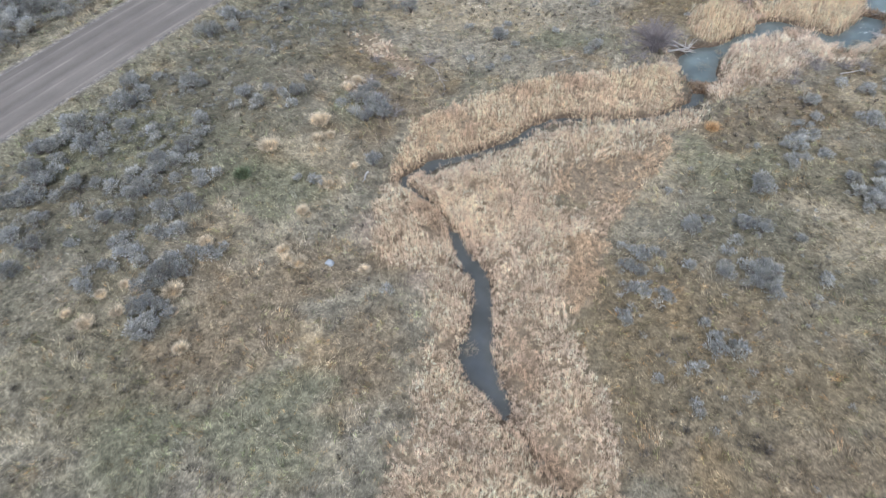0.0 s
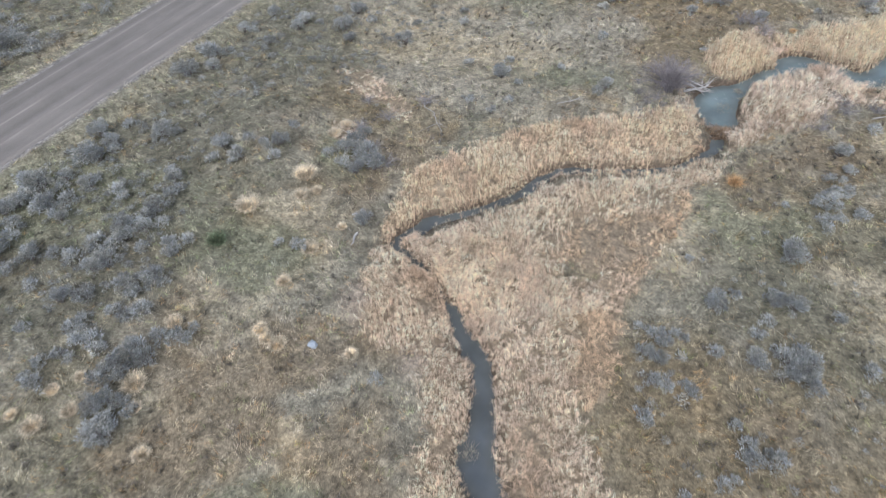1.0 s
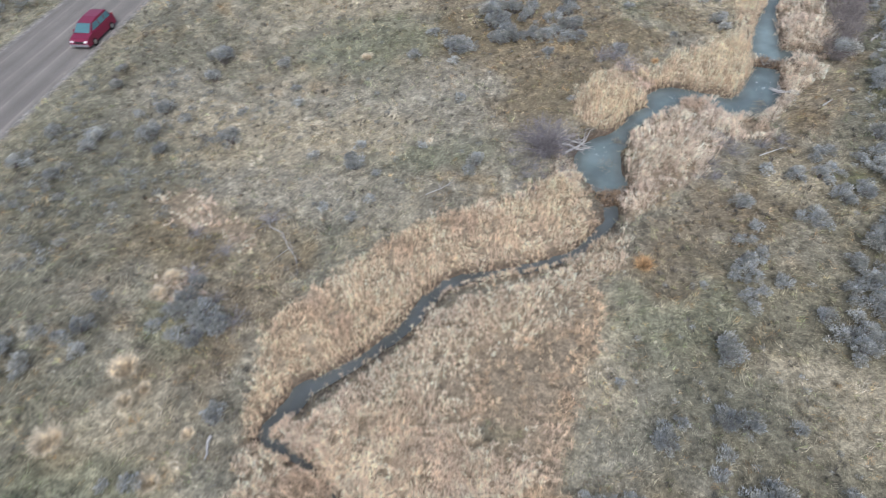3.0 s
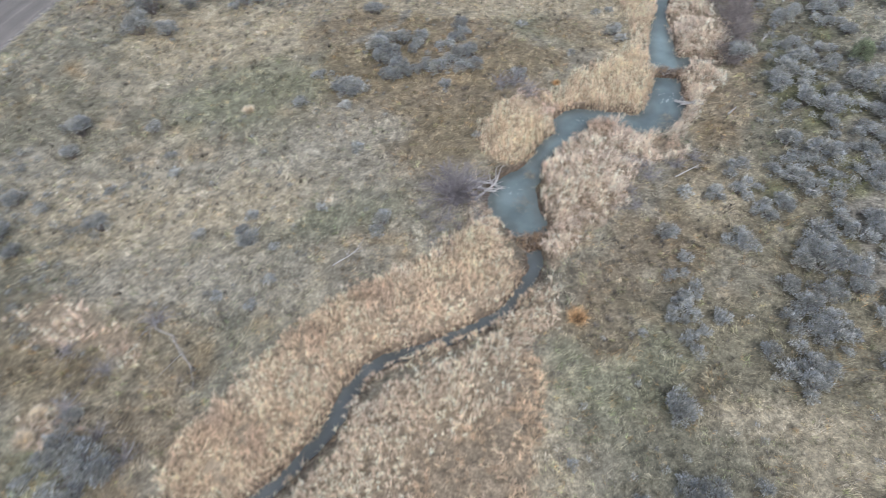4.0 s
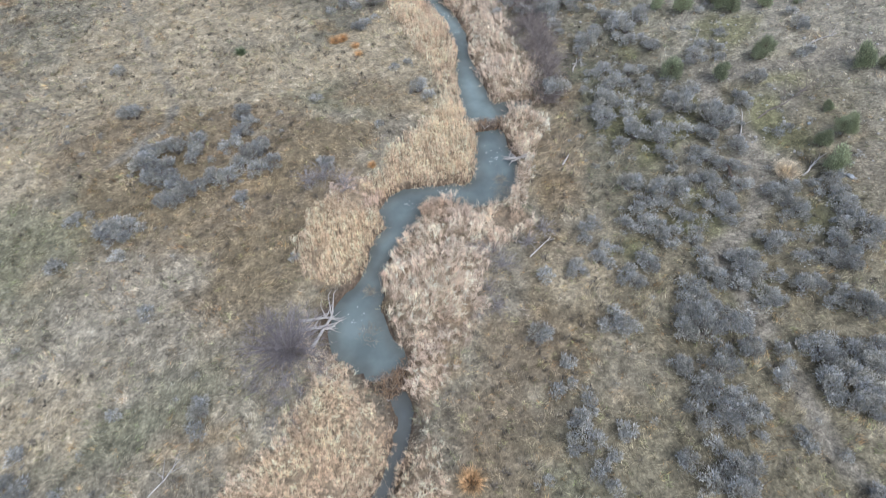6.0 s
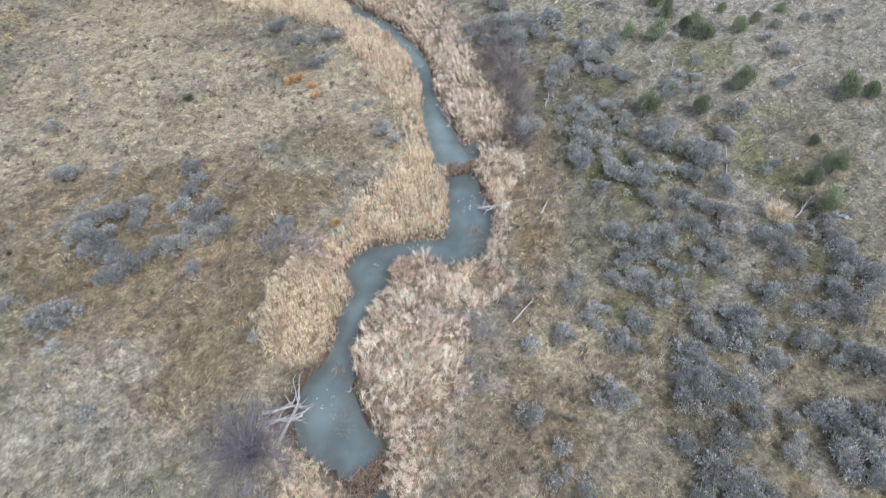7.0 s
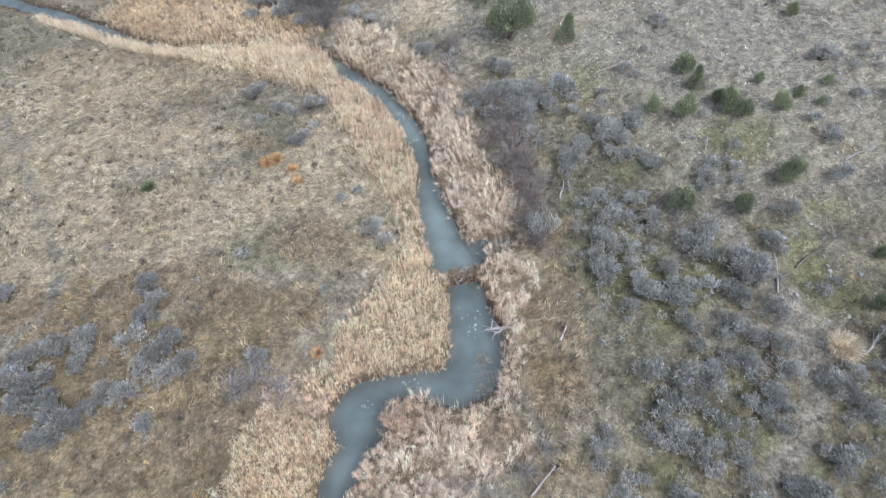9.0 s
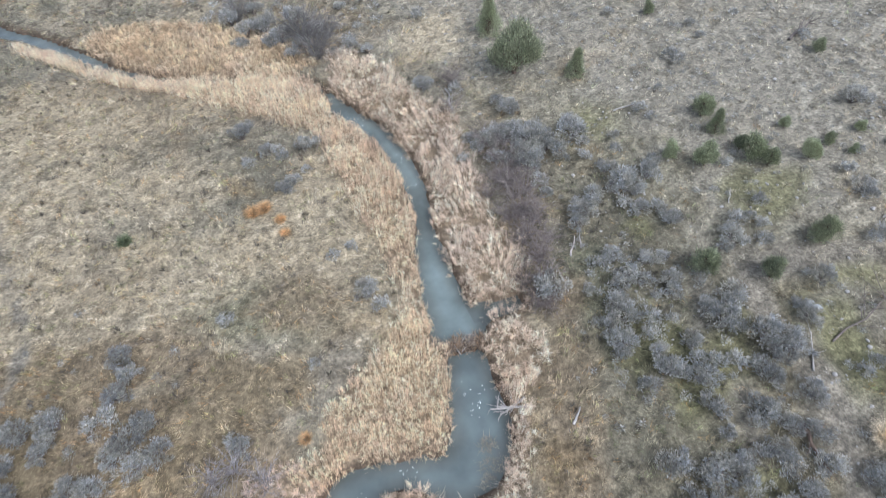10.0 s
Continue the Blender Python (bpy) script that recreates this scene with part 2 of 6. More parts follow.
PATCHES += [("moss", 18.3, 53.8, 1.3, 1.3, -28), ("moss", 19.9, 54.8, 0.9, 0.9, -28), ("moss", 16.5, 55.1, 0.9, 0.9, -28), ("moss", 25.2, 59.6, 2.0, 2.0, -28), ("moss", 23.1, 52.3, 1.2, 1.2, -28), ("moss", 22.4, 51.3, 1.0, 1.0, -28), ("moss", 16.7, 53.0, 0.9, 0.9, -28), ("moss", 16.1, 48.3, 0.8, 0.8, -28), ("moss", 15.4, 46.5, 1.0, 1.0, -28), ("moss", 14.8, 41.9, 1.2, 1.2, -28), ("moss", 16.2, 44.5, 0.9, 0.9, -28), ("moss", 20.5, 44.5, 1.0, 1.0, -28), ("moss", 22.6, 49.7, 1.3, 1.3, -28), ("moss", 11.3, 46.4, 1.0, 1.0, -28), ("moss", 14.5, 47.4, 0.8, 0.8, -28), ("moss", 18.8, 61.2, 0.8, 0.8, -28), ("moss", 22.1, 44.6, 0.9, 0.9, -28)]
PATCHES += [("brown", -10.7, 57.6, 6.0, 4.0, 0), ("umber", -8.0, 60.6, 4.5, 2.5, -15), ("brown", -15.0, 63.2, 3.5, 4.0, 0), ("ochre", -12.7, 53.1, 3.5, 2.0, 5)]
PATCHES += [("umber", -11.5, 60.0, 4.2, 3.2, -20), ("brown", -6.8, 56.1, 3.9, 3.0, -20), ("umber", -9.7, 52.6, 3.9, 3.0, -20), ("brown", -3.1, 58.1, 2.9, 2.2, -20), ("umber", -6.1, 52.8, 3.1, 2.4, -20), ("brown", -13.3, 53.0, 3.9, 3.0, -20), ("ochre", -6.9, 58.7, 2.1, 1.6, -20), ("umber", -13.8, 58.2, 3.9, 3.0, -20), ("brown", -9.9, 63.5, 3.2, 2.5, -20), ("umber", -1.7, 60.7, 2.6, 2.0, -20), ("brown", 1.3, 64.8, 2.6, 2.0, -20)]
PATCHES += [("umber", -9.7, 63.6, 3.1, 2.4, -20), ("brown", -5.9, 63.9, 2.9, 2.2, -20), ("umber", -4.9, 58.9, 2.9, 2.2, -20), ("umber", -10.7, 60.5, 3.1, 2.4, -20), ("brown", -7.6, 60.5, 2.6, 2.0, -20), ("umber", -2.0, 60.5, 2.3, 1.8, -20)]
PATCHES += [("straw", 11.2, 58.0, 1.0, 1.6, -25), ("brown", 10.3, 55.2, 1.4, 2.2, -25), ("straw", 8.6, 53.4, 1.2, 1.9, -25), ("brown", 11.9, 56.3, 1.4, 2.2, -25), ("ochre", 9.0, 52.5, 1.2, 1.9, -25), ("brown", 13.2, 59.1, 1.2, 1.9, -25)]
PATCHES += [("pale", -21.3, 47.0, 5.2, 4.0, 10), ("pale", -15.4, 48.9, 4.5, 3.5, 10), ("pale", -24.9, 41.2, 3.9, 3.0, 10), ("pale", -31.9, 46.8, 4.5, 3.5, 10), ("pale", -24.1, 45.2, 4.5, 3.5, 10), ("green", -21.5, 56.0, 5.0, 3.5, 10), ("pale", -14.2, 52.4, 3.9, 3.0, 10), ("pale", -19.9, 41.2, 3.9, 3.0, 10), ("straw", -27.5, 45.0, 5.0, 3.2, 10), ("straw", -20.0, 46.0, 4.5, 2.6, 10), ("straw", -9.5, 84.5, 7.0, 4.5, -20), ("straw", -12.5, 76.0, 6.0, 4.5, -10)]
# bare tracks through the scrub: points and half width
TRAILS = [([(20.5, 51.8), (20.5, 49.9), (19.7, 48.5), (19.2, 47.3), (18.0, 46.0), (16.6, 45.1), (14.6, 44.5), (14.7, 43.7), (14.5, 41.8), (14.4, 40.1)], 0.45), ([(31.6, 54.1), (30.1, 54.4), (28.2, 54.2), (26.3, 55.0), (24.6, 55.6), (23.2, 56.1), (21.5, 56.0), (20.8, 54.5)], 0.55), ([(-15.2, 61.7), (-13.6, 63.1), (-11.6, 65.0), (-11.2, 67.9), (-12.1, 72.1), (-14.3, 82.7)], 0.2), ([(13.9, 37.8), (13.7, 36.3), (13.5, 34.9), (13.4, 33.7), (13.6, 32.3)], 0.35)]


def cover(x, y):
    """Colour of the ground cover, and how much grass grows there."""
    n1, n2, n3 = fbm(x, y, 5.0, 71), fbm(x, y, 1.3, 83), fbm(x, y, 2.4, 97)
    base = np.outer(1 - n1, (0.225, 0.21, 0.15)) + np.outer(n1, (0.385, 0.33, 0.242))
    base = base + np.outer(step(0.55, 0.8, n3), (0.06, 0.015, -0.02))
    base = base * (0.72 + 0.56 * fbm(x, y, 0.9, 119, 2))[:, None]
    base = base + np.outer(step(0.58, 0.74, fbm(x, y, 1.8, 127)), (0.09, 0.075, 0.045))
    grow = np.full(len(x), 1.0)
    for kind, cx, cy, a, b, turn in PATCHES:
        near = (np.abs(x - cx) < 1.6 * max(a, b)) & (np.abs(y - cy) < 1.6 * max(a, b))
        if not near.any():
            continue
        c, s = math.cos(radians(turn)), math.sin(radians(turn))
        dx, dy = x[near] - cx, y[near] - cy
        r = np.hypot((dx * c + dy * s) / a, (dy * c - dx * s) / b)
        k = 0.8 * step(1.35, 0.55, r + 1.1 * (n2[near] - 0.5))
        base[near] = base[near] * (1 - k[:, None]) + np.array(COVER[kind]) * k[:, None]
        grow[near] *= 1 - k * {"bare": 0.6, "soil": 0.8, "moss": 0.5}.get(kind, 0.0)
    for line, wide in TRAILS:
        c = along([(a, b, 0) for a, b in line], 0.3)
        near = (x > c[:, 0].min() - 2) & (x < c[:, 0].max() + 2) & (y > c[:, 1].min() - 2) & (y < c[:, 1].max() + 2)
        d = np.hypot(x[near, None] - c[None, :, 0], y[near, None] - c[None, :, 1]).min(1) if near.any() else 0
        k = step(wide * 1.8, wide * 0.7, d + 0.5 * (n2[near] - 0.5))
        base[near] = base[near] * (1 - k[:, None]) + np.array((0.225, 0.2, 0.155)) * k[:, None]
        grow[near] *= 1 - 0.9 * k
    grow = grow * (1 - 0.6 * step(20, 24, x + 0.2 * (y - 50)) * step(50, 56, y))
    rough = 0.6 + 0.8 * fbm(x, y, 0.45, 113, 2)
    verge = step(1.9, 0.5, np.abs(np.maximum(ROAD_W - x, x - ROAD_E) - 0.9)) * 0.5
    base = base * (1 - verge[:, None]) + np.array((0.37, 0.335, 0.23)) * verge[:, None]
    return base * rough[:, None], grow


# ---- meshes and materials ----
def quick(name, verts, faces, tint=None, smooth=False):
    """A mesh from arrays; tint: a colour for each vertex."""
    me = bpy.data.meshes.new(name)
    v, f = np.asarray(verts, np.float32), np.asarray(faces, np.int32)
    me.vertices.add(len(v))
    me.vertices.foreach_set("co", v.ravel())
    me.loops.add(f.size)
    me.loops.foreach_set("vertex_index", f.ravel())
    me.polygons.add(len(f))
    me.polygons.foreach_set("loop_start", np.arange(len(f), dtype=np.int32) * f.shape[1])
    me.update(calc_edges=True)
    if tint is not None:
        col = me.color_attributes.new("tint", "FLOAT_COLOR", "POINT")
        col.data.foreach_set("color", np.hstack([np.clip(tint, 0.003, 0.9), np.ones((len(v), 1))]).astype(np.float32).ravel())
    me.polygons.foreach_set("use_smooth", np.full(len(f), smooth))
    me.validate()
    return me


def material(name, colour=None, rough=0.9, metal=0.0, scales=((4.0, 0.25), (40.0, 0.25)), bump=0.0, bump_scale=60.0, tinted=False, island=0.0, random_tint=0.0, spec=0.25, through_light=0.0):
    """A surface with variation at two scales; tinted: its colour comes with the mesh."""
    mat = bpy.data.materials.new(name)
    mat.use_nodes = True
    nt = mat.node_tree
    bsdf = nt.nodes["Principled BSDF"]
    bsdf.inputs["Roughness"].default_value, bsdf.inputs["Metallic"].default_value = rough, metal
    bsdf.inputs["Specular IOR Level"].default_value = spec
    if tinted:
        src = nt.nodes.new("ShaderNodeAttribute")
        src.attribute_name = "tint"
        out = src.outputs["Color"]
    else:
        src = nt.nodes.new("ShaderNodeRGB")
        src.outputs[0].default_value = (*colour, 1)
        out = src.outputs[0]
    geo = nt.nodes.new("ShaderNodeNewGeometry")

    def scaled(colour_out, value_out, low, high):
        ramp = nt.nodes.new("ShaderNodeMapRange")
        ramp.inputs["To Min"].default_value, ramp.inputs["To Max"].default_value = low, high
        nt.links.new(value_out, ramp.inputs["Value"])
        mix = nt.nodes.new("ShaderNodeVectorMath")
        mix.operation = "SCALE"
        nt.links.new(colour_out, mix.inputs[0])
        nt.links.new(ramp.outputs[0], mix.inputs["Scale"])
        return mix.outputs[0]

    for scale, amount in scales:
        tex = nt.nodes.new("ShaderNodeTexNoise")
        tex.inputs["Scale"].default_value, tex.inputs["Detail"].default_value = scale, 4
        nt.links.new(geo.outputs["Position"], tex.inputs["Vector"])
        ramp_in = nt.nodes.new("ShaderNodeMapRange")
        ramp_in.inputs["From Min"].default_value, ramp_in.inputs["From Max"].default_value = 0.3, 0.7
        nt.links.new(tex.outputs[0], ramp_in.inputs["Value"])
        out = scaled(out, ramp_in.outputs[0], 1 - amount, 1 + amount)
    if island:
        out = scaled(out, geo.outputs["Random Per Island"], 1 - island, 1 + island)
    if random_tint:
        info = nt.nodes.new("ShaderNodeObjectInfo")
        out = scaled(out, info.outputs["Random"], 1 - random_tint, 1 + random_tint)
    nt.links.new(out, bsdf.inputs["Base Color"])
    if bump:
        tex = nt.nodes.new("ShaderNodeTexNoise")
        tex.inputs["Scale"].default_value, tex.inputs["Detail"].default_value = bump_scale, 5
        nt.links.new(geo.outputs["Position"], tex.inputs["Vector"])
        b = nt.nodes.new("ShaderNodeBump")
        b.inputs["Strength"].default_value, b.inputs["Distance"].default_value = bump, 0.05
        nt.links.new(tex.outputs[0], b.inputs["Height"])
        nt.links.new(b.outputs[0], bsdf.inputs["Normal"])
    if through_light:
        trans = nt.nodes.new("ShaderNodeBsdfTranslucent")
        nt.links.new(out, trans.inputs["Color"])
        mix = nt.nodes.new("ShaderNodeMixShader")
        mix.inputs[0].default_value = through_light
        nt.links.new(bsdf.outputs[0], mix.inputs[1])
        nt.links.new(trans.outputs[0], mix.inputs[2])
        nt.links.new(mix.outputs[0], nt.nodes["Material Output"].inputs["Surface"])
    return mat


M_GROUND = material("meadow_soil", tinted=True, scales=((1.1, 0.14), (2.6, 0.34), (6.5, 0.4), (16.0, 0.35)), bump=1.0, bump_scale=7.0)
M_ROAD = material("gravel_road", tinted=True, rough=0.95, scales=((0.5, 0.08), (18.0, 0.1), (90.0, 0.16)), bump=0.5, bump_scale=70.0)
M_BLADE = material("dry_grass", tinted=True, rough=0.8, scales=((0.8, 0.12), (2.6, 0.34), (6.5, 0.4)), island=0.2, through_light=0.25)
M_REED = material("dead_reed", tinted=True, rough=0.75, scales=((0.7, 0.12), (3.5, 0.12)), island=0.2, through_light=0.35)
M_SAGE = material("sage_leaf", tinted=True, rough=0.85, scales=((0.5, 0.1), (6.0, 0.12)), island=0.17, random_tint=0.16, through_light=0.15)
M_TWIG = material("grey_twig", (0.16, 0.135, 0.12), rough=0.9, scales=((3.0, 0.2), (30.0, 0.2)), random_tint=0.15)
M_STEM = material("bare_stem", tinted=True, rough=0.85, scales=((3.0, 0.15), (30.0, 0.15)), island=0.25)
M_DEAD = material("bleached_wood", (0.42, 0.39, 0.36), rough=0.85, scales=((5.0, 0.2), (60.0, 0.2)), bump=0.4)
M_BARK = material("juniper_bark", (0.15, 0.11, 0.085), rough=0.95, scales=((6.0, 0.2), (50.0, 0.25)), bump=0.6)
M_NEEDLE = material("juniper_needles", tinted=True, rough=0.8, scales=((1.0, 0.15), (8.0, 0.15)), island=0.25, random_tint=0.2, through_light=0.1)
M_MUD = material("wet_mud", (0.07, 0.05, 0.035), rough=0.6, scales=((3.0, 0.3), (25.0, 0.3)), bump=0.8, bump_scale=20.0)
M_PALE = material("white_stone", (0.36, 0.38, 0.40), rough=0.85, scales=((6.0, 0.12), (40.0, 0.15)), bump=0.4)
M_ROCK = material("grey_stone", (0.42, 0.40, 0.37), rough=0.9, scales=((5.0, 0.2), (40.0, 0.2)), bump=0.5, random_tint=0.2)


def water_material():
    mat = bpy.data.materials.new("milky_water")
    mat.use_nodes = True
    nt = mat.node_tree
    b = nt.nodes["Principled BSDF"]
    geo = nt.nodes.new("ShaderNodeNewGeometry")
    n = nt.nodes.new("ShaderNodeTexNoise")
    n.inputs["Scale"].default_value, n.inputs["Detail"].default_value = 0.55, 4
    nt.links.new(geo.outputs["Position"], n.inputs["Vector"])
    ramp = nt.nodes.new("ShaderNodeValToRGB")
    ramp.color_ramp.elements[0].position, ramp.color_ramp.elements[1].position = 0.35, 0.68
    src = nt.nodes.new("ShaderNodeAttribute")
    src.attribute_name = "tint"
    ramp.color_ramp.elements[0].color, ramp.color_ramp.elements[1].color = (0.75, 0.75, 0.75, 1), (1.2, 1.2, 1.2, 1)
    nt.links.new(n.outputs[0], ramp.inputs[0])
    mul = nt.nodes.new("ShaderNodeVectorMath")
    mul.operation = "MULTIPLY"
    nt.links.new(ramp.outputs[0], mul.inputs[0])
    nt.links.new(src.outputs["Color"], mul.inputs[1])
    nt.links.new(mul.outputs[0], b.inputs["Base Color"])
    b.inputs["Roughness"].default_value, b.inputs["IOR"].default_value = 0.08, 1.33
    rip = nt.nodes.new("ShaderNodeTexNoise")
    rip.inputs["Scale"].default_value, rip.inputs["Detail"].default_value = 3.0, 3
    nt.links.new(geo.outputs["Position"], rip.inputs["Vector"])
    bump = nt.nodes.new("ShaderNodeBump")
    bump.inputs["Strength"].default_value, bump.inputs["Distance"].default_value = 0.25, 0.03
    nt.links.new(rip.outputs[0], bump.inputs["Height"])
    nt.links.new(bump.outputs[0], b.inputs["Normal"])
    return mat


M_WATER = water_material()


def part(name, me, mat, parent, label=""):
    """One mesh as a part of a thing or of a part. me: a mesh, or a bmesh."""
    if isinstance(me, bmesh.types.BMesh):
        bm, me = me, bpy.data.meshes.new(name)
        bm.to_mesh(me)
        bm.free()
    if not me.materials:
        me.materials.append(mat)
    ob = new(name, me)
    ob.parent = parent
    return tagged(ob, label=label)


def ground_at(x, y):
    return float(height([x], [y])[0])


# reed beds: outlines on the plan, colour, height
REEDS = [
    ([(-7.7, 4.0), (-8.4, 8.9), (-8.6, 10.5), (-9.8, 12.9), (-10.2, 15.3), (-11.8, 17.8), (-12.7, 18.7), (-14.7, 18.0), (-16.7, 19.8), (-18.0, 22.2), (-18.5, 25.2), (-14.8, 27.1),
      (-10.5, 27.0), (-7.5, 26.0), (-4.9, 25.1), (-6.5, 23.9), (-5.5, 21.9), (-5.1, 19.8), (-4.3, 18.7), (-3.1, 17.6), (-2.4, 16.1), (-1.0, 15.7), (-0.3, 13.9), (3.0, 6.0)], (0.76, 0.64, 0.485), 0.55, 0.15),
    ([(-18.7, 24.9), (-19.0, 26.7), (-19.9, 30.0), (-19.2, 32.2), (-17.0, 34.9), (-15.3, 37.0), (-13.0, 39.9), (-8.2, 42.3), (-7.0, 43.7), (-4.6, 45.2), (-3.9, 41.8), (-3.0, 39.9),
      (-6.3, 36.9), (-11.5, 34.6), (-12.9, 31.7), (-16.9, 27.5), (-17.2, 25.4)], (0.78, 0.645, 0.47), 0.5, 0.12),
]
REEDS += [
    ([(-16.9, 24.2), (-15.6, 27.3), (-12.1, 31.2), (-11.3, 33.8), (-6.2, 36.4), (-2.3, 40.2), (-1.8, 42.3), (-2.3, 37.6), (-3.8, 36.3), (-4.4, 33.1), (-6.5, 31.6), (-8.7, 30.3), (-8.1, 27.4), (-7.5, 26.5), (-5.4, 27.3), (-4.9, 25.1), (-6.5, 23.9), (-10.8, 20.6), (-14.0, 23.3)], (0.78, 0.66, 0.505), 0.5, 0.15),
    ([(-3.7, 55.3), (-3.0, 55.5), (-1.5, 54.9), (-0.1, 54.0), (-0.4, 52.7), (-1.6, 51.5), (-2.5, 50.2), (-3.1, 49.5), (-5.0, 50.3), (-5.6, 51.7), (-5.3, 53.3), (-4.7, 54.3)], (0.82, 0.67, 0.48), 0.72, 0.0),
    ([(-6.2, 47.2), (-5.4, 48.4), (-5.9, 46.4), (-4.3, 45.2), (-4.3, 43.3), (-6.2, 43.9), (-6.6, 45.0)], (0.76, 0.64, 0.49), 0.62, 0.2),
]
REEDS += [
    ([(4.3, 60.6), (2.5, 59.2), (0.9, 58.0), (0.2, 56.9), (-1.2, 56.5), (-1.2, 55.8), (-0.2, 55.5), (0.9, 55.2), (2.2, 55.4), (4.8, 54.2), (6.2, 56.4), (6.5, 57.1), (7.5, 59.6), (7.0, 60.5), (6.9, 61.9), (5.7, 62.2), (5.1, 61.5)], (0.83, 0.68, 0.49), 0.72, 0.0),
    ([(2.1, 54.3), (3.1, 54.2), (3.9, 53.2), (4.3, 52.4), (5.7, 52.1), (6.7, 51.5), (7.0, 50.4), (6.6, 49.5), (5.1, 49.0), (4.3, 48.4), (3.1, 47.8), (2.6, 46.4), (2.4, 45.0), (0.3, 44.0), (-1.0, 41.7), (-2.3, 42.2), (-1.8, 44.5), (-1.7, 46.8), (-1.8, 48.9), (-1.6, 50.2), (-0.3, 51.4), (0.1, 51.9), (1.0, 52.4), (1.7, 53.5)], (0.77, 0.655, 0.52), 0.85, 0.45),
]
REEDS += [
    ([(9.5, 59.6), (11.4, 59.5), (11.5, 57.7), (10.7, 56.4), (9.3, 55.8), (8.6, 54.0), (7.5, 52.2), (6.6, 51.6), (6.1, 52.3), (7.4, 53.8), (7.9, 54.7), (8.0, 56.4), (8.4, 57.7), (8.6, 59.1)], (0.78, 0.67, 0.53), 0.8, 0.3),
    ([(10.5, 85.0), (12.1, 81.2), (13.2, 76.9), (14.2, 74.7), (13.1, 70.9), (13.2, 67.7), (12.1, 64.7), (12.8, 62.8), (12.1, 60.4), (11.5, 59.7), (9.7, 60.2), (8.8, 61.0), (9.0, 62.7), (9.0, 65.0), (9.3, 67.0), (9.7, 69.1), (10.0, 71.0), (10.0, 73.2), (9.9, 75.2), (9.4, 76.8), (8.4, 78.5), (7.8, 81.6), (8.8, 86.0)], (0.75, 0.65, 0.52), 0.85, 0.5),
]
REEDS += [
    ([(-13.3, 99.4), (-10.3, 96.0), (-6.3, 91.6), (-2.9, 88.4), (1.2, 86.3), (4.7, 86.9), (6.1, 85.7), (7.3, 82.1), (7.3, 79.5), (8.6, 77.2), (9.6, 74.5), (9.3, 71.2), (8.8, 67.9), (8.3, 65.7), (7.3, 63.2), (6.9, 60.4), (5.6, 60.7), (6.0, 63.0), (6.4, 65.3), (6.2, 66.7), (6.0, 68.7), (5.8, 72.4), (5.6, 74.7), (5.7, 77.1), (5.1, 78.5), (2.9, 80.6), (0.6, 82.8), (-1.8, 85.1), (-6.5, 88.9), (-9.5, 92.5), (-12.8, 96.3)], (0.82, 0.675, 0.50), 0.75, 0.05),
    ([(-8.2, 96.1), (-7.3, 98.5), (-1.5, 97.2), (3.2, 92.8), (8.3, 87.4), (7.6, 85.0), (4.8, 87.2), (1.3, 86.9), (-2.5, 89.1), (-5.1, 91.8)], (0.68, 0.57, 0.40), 0.55, 0.3),
]
REEDS += [
    ([(-3.4, 55.4), (-3.0, 56.6), (-1.2, 56.9), (0.1, 56.4), (-0.3, 55.0), (-1.4, 54.6)], (0.62, 0.52, 0.43), 0.4, 0.5),
    ([(-3.8, 36.3), (-4.4, 33.1), (-8.7, 30.3), (-8.1, 27.4), (-5.4, 27.3), (-4.9, 25.1), (-6.5, 23.9), (-5.1, 19.8), (-3.8, 19.0), (-3.7, 22.0), (-4.1, 26.0), (-3.7, 30.0), (-2.8, 34.0)], (0.62, 0.50, 0.35), 0.36, 0.35),
    ([(-29.4, 37.8), (-28.2, 39.4), (-22.7, 36.8), (-22.5, 35.4), (-25.5, 36.2), (-27.5, 36.0)], (0.76, 0.65, 0.51), 0.3, 0.8),
    ([(-26.6, 31.6), (-26.0, 33.2), (-24.2, 33.1), (-23.6, 31.6), (-25.1, 30.5)], (0.76, 0.65, 0.51), 0.35, 0.6),
]


def wobbled(x, y, by=0.55):
    return x + by * (fbm(x, y, 1.1, 41) - 0.5) * 2, y + by * (fbm(x, y, 1.1, 53) - 0.5) * 2


def in_reeds(x, y):
    wx, wy = wobbled(x, y)
    hit = np.zeros(len(x), bool)
    for poly, *_ in REEDS:
        hit |= inside(poly, wx, wy)
    return hit


# ---- ground: one sheet to the horizon ----
def spread(lo, hi, gap, far):
    mid = np.arange(lo, hi, gap)
    out = far - (hi - lo) / 2
    n = 22
    grow = (np.geomspace(1.0, 1.0 + out / 2.0, n) - 1) * 2.0
    return np.concatenate([(lo - grow[1:])[::-1], mid, hi + grow])


gx, gy = spread(-64.0, 46.0, 0.41, 2400), spread(-6.0, 112.0, 0.41, 2400)
GX, GY = np.meshgrid(gx, gy)
fx, fy = GX.ravel(), GY.ravel()
edge_d, edge_l = bank(fx, fy)
fz = height(fx, fy, (edge_d, edge_l))
tint, grow_map = cover(fx, fy)
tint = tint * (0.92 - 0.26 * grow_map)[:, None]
shore = step(1.2, 0.1, edge_d)[:, None]
tint = tint * (1 - shore) + np.array((0.09, 0.065, 0.045)) * shore
thatch = np.zeros(len(fx))
near = (np.abs(fx) < 60) & (fy > -5) & (fy < 110)
thatch[near] = in_reeds(fx[near], fy[near]) * step(0.1, 0.6, edge_d[near])
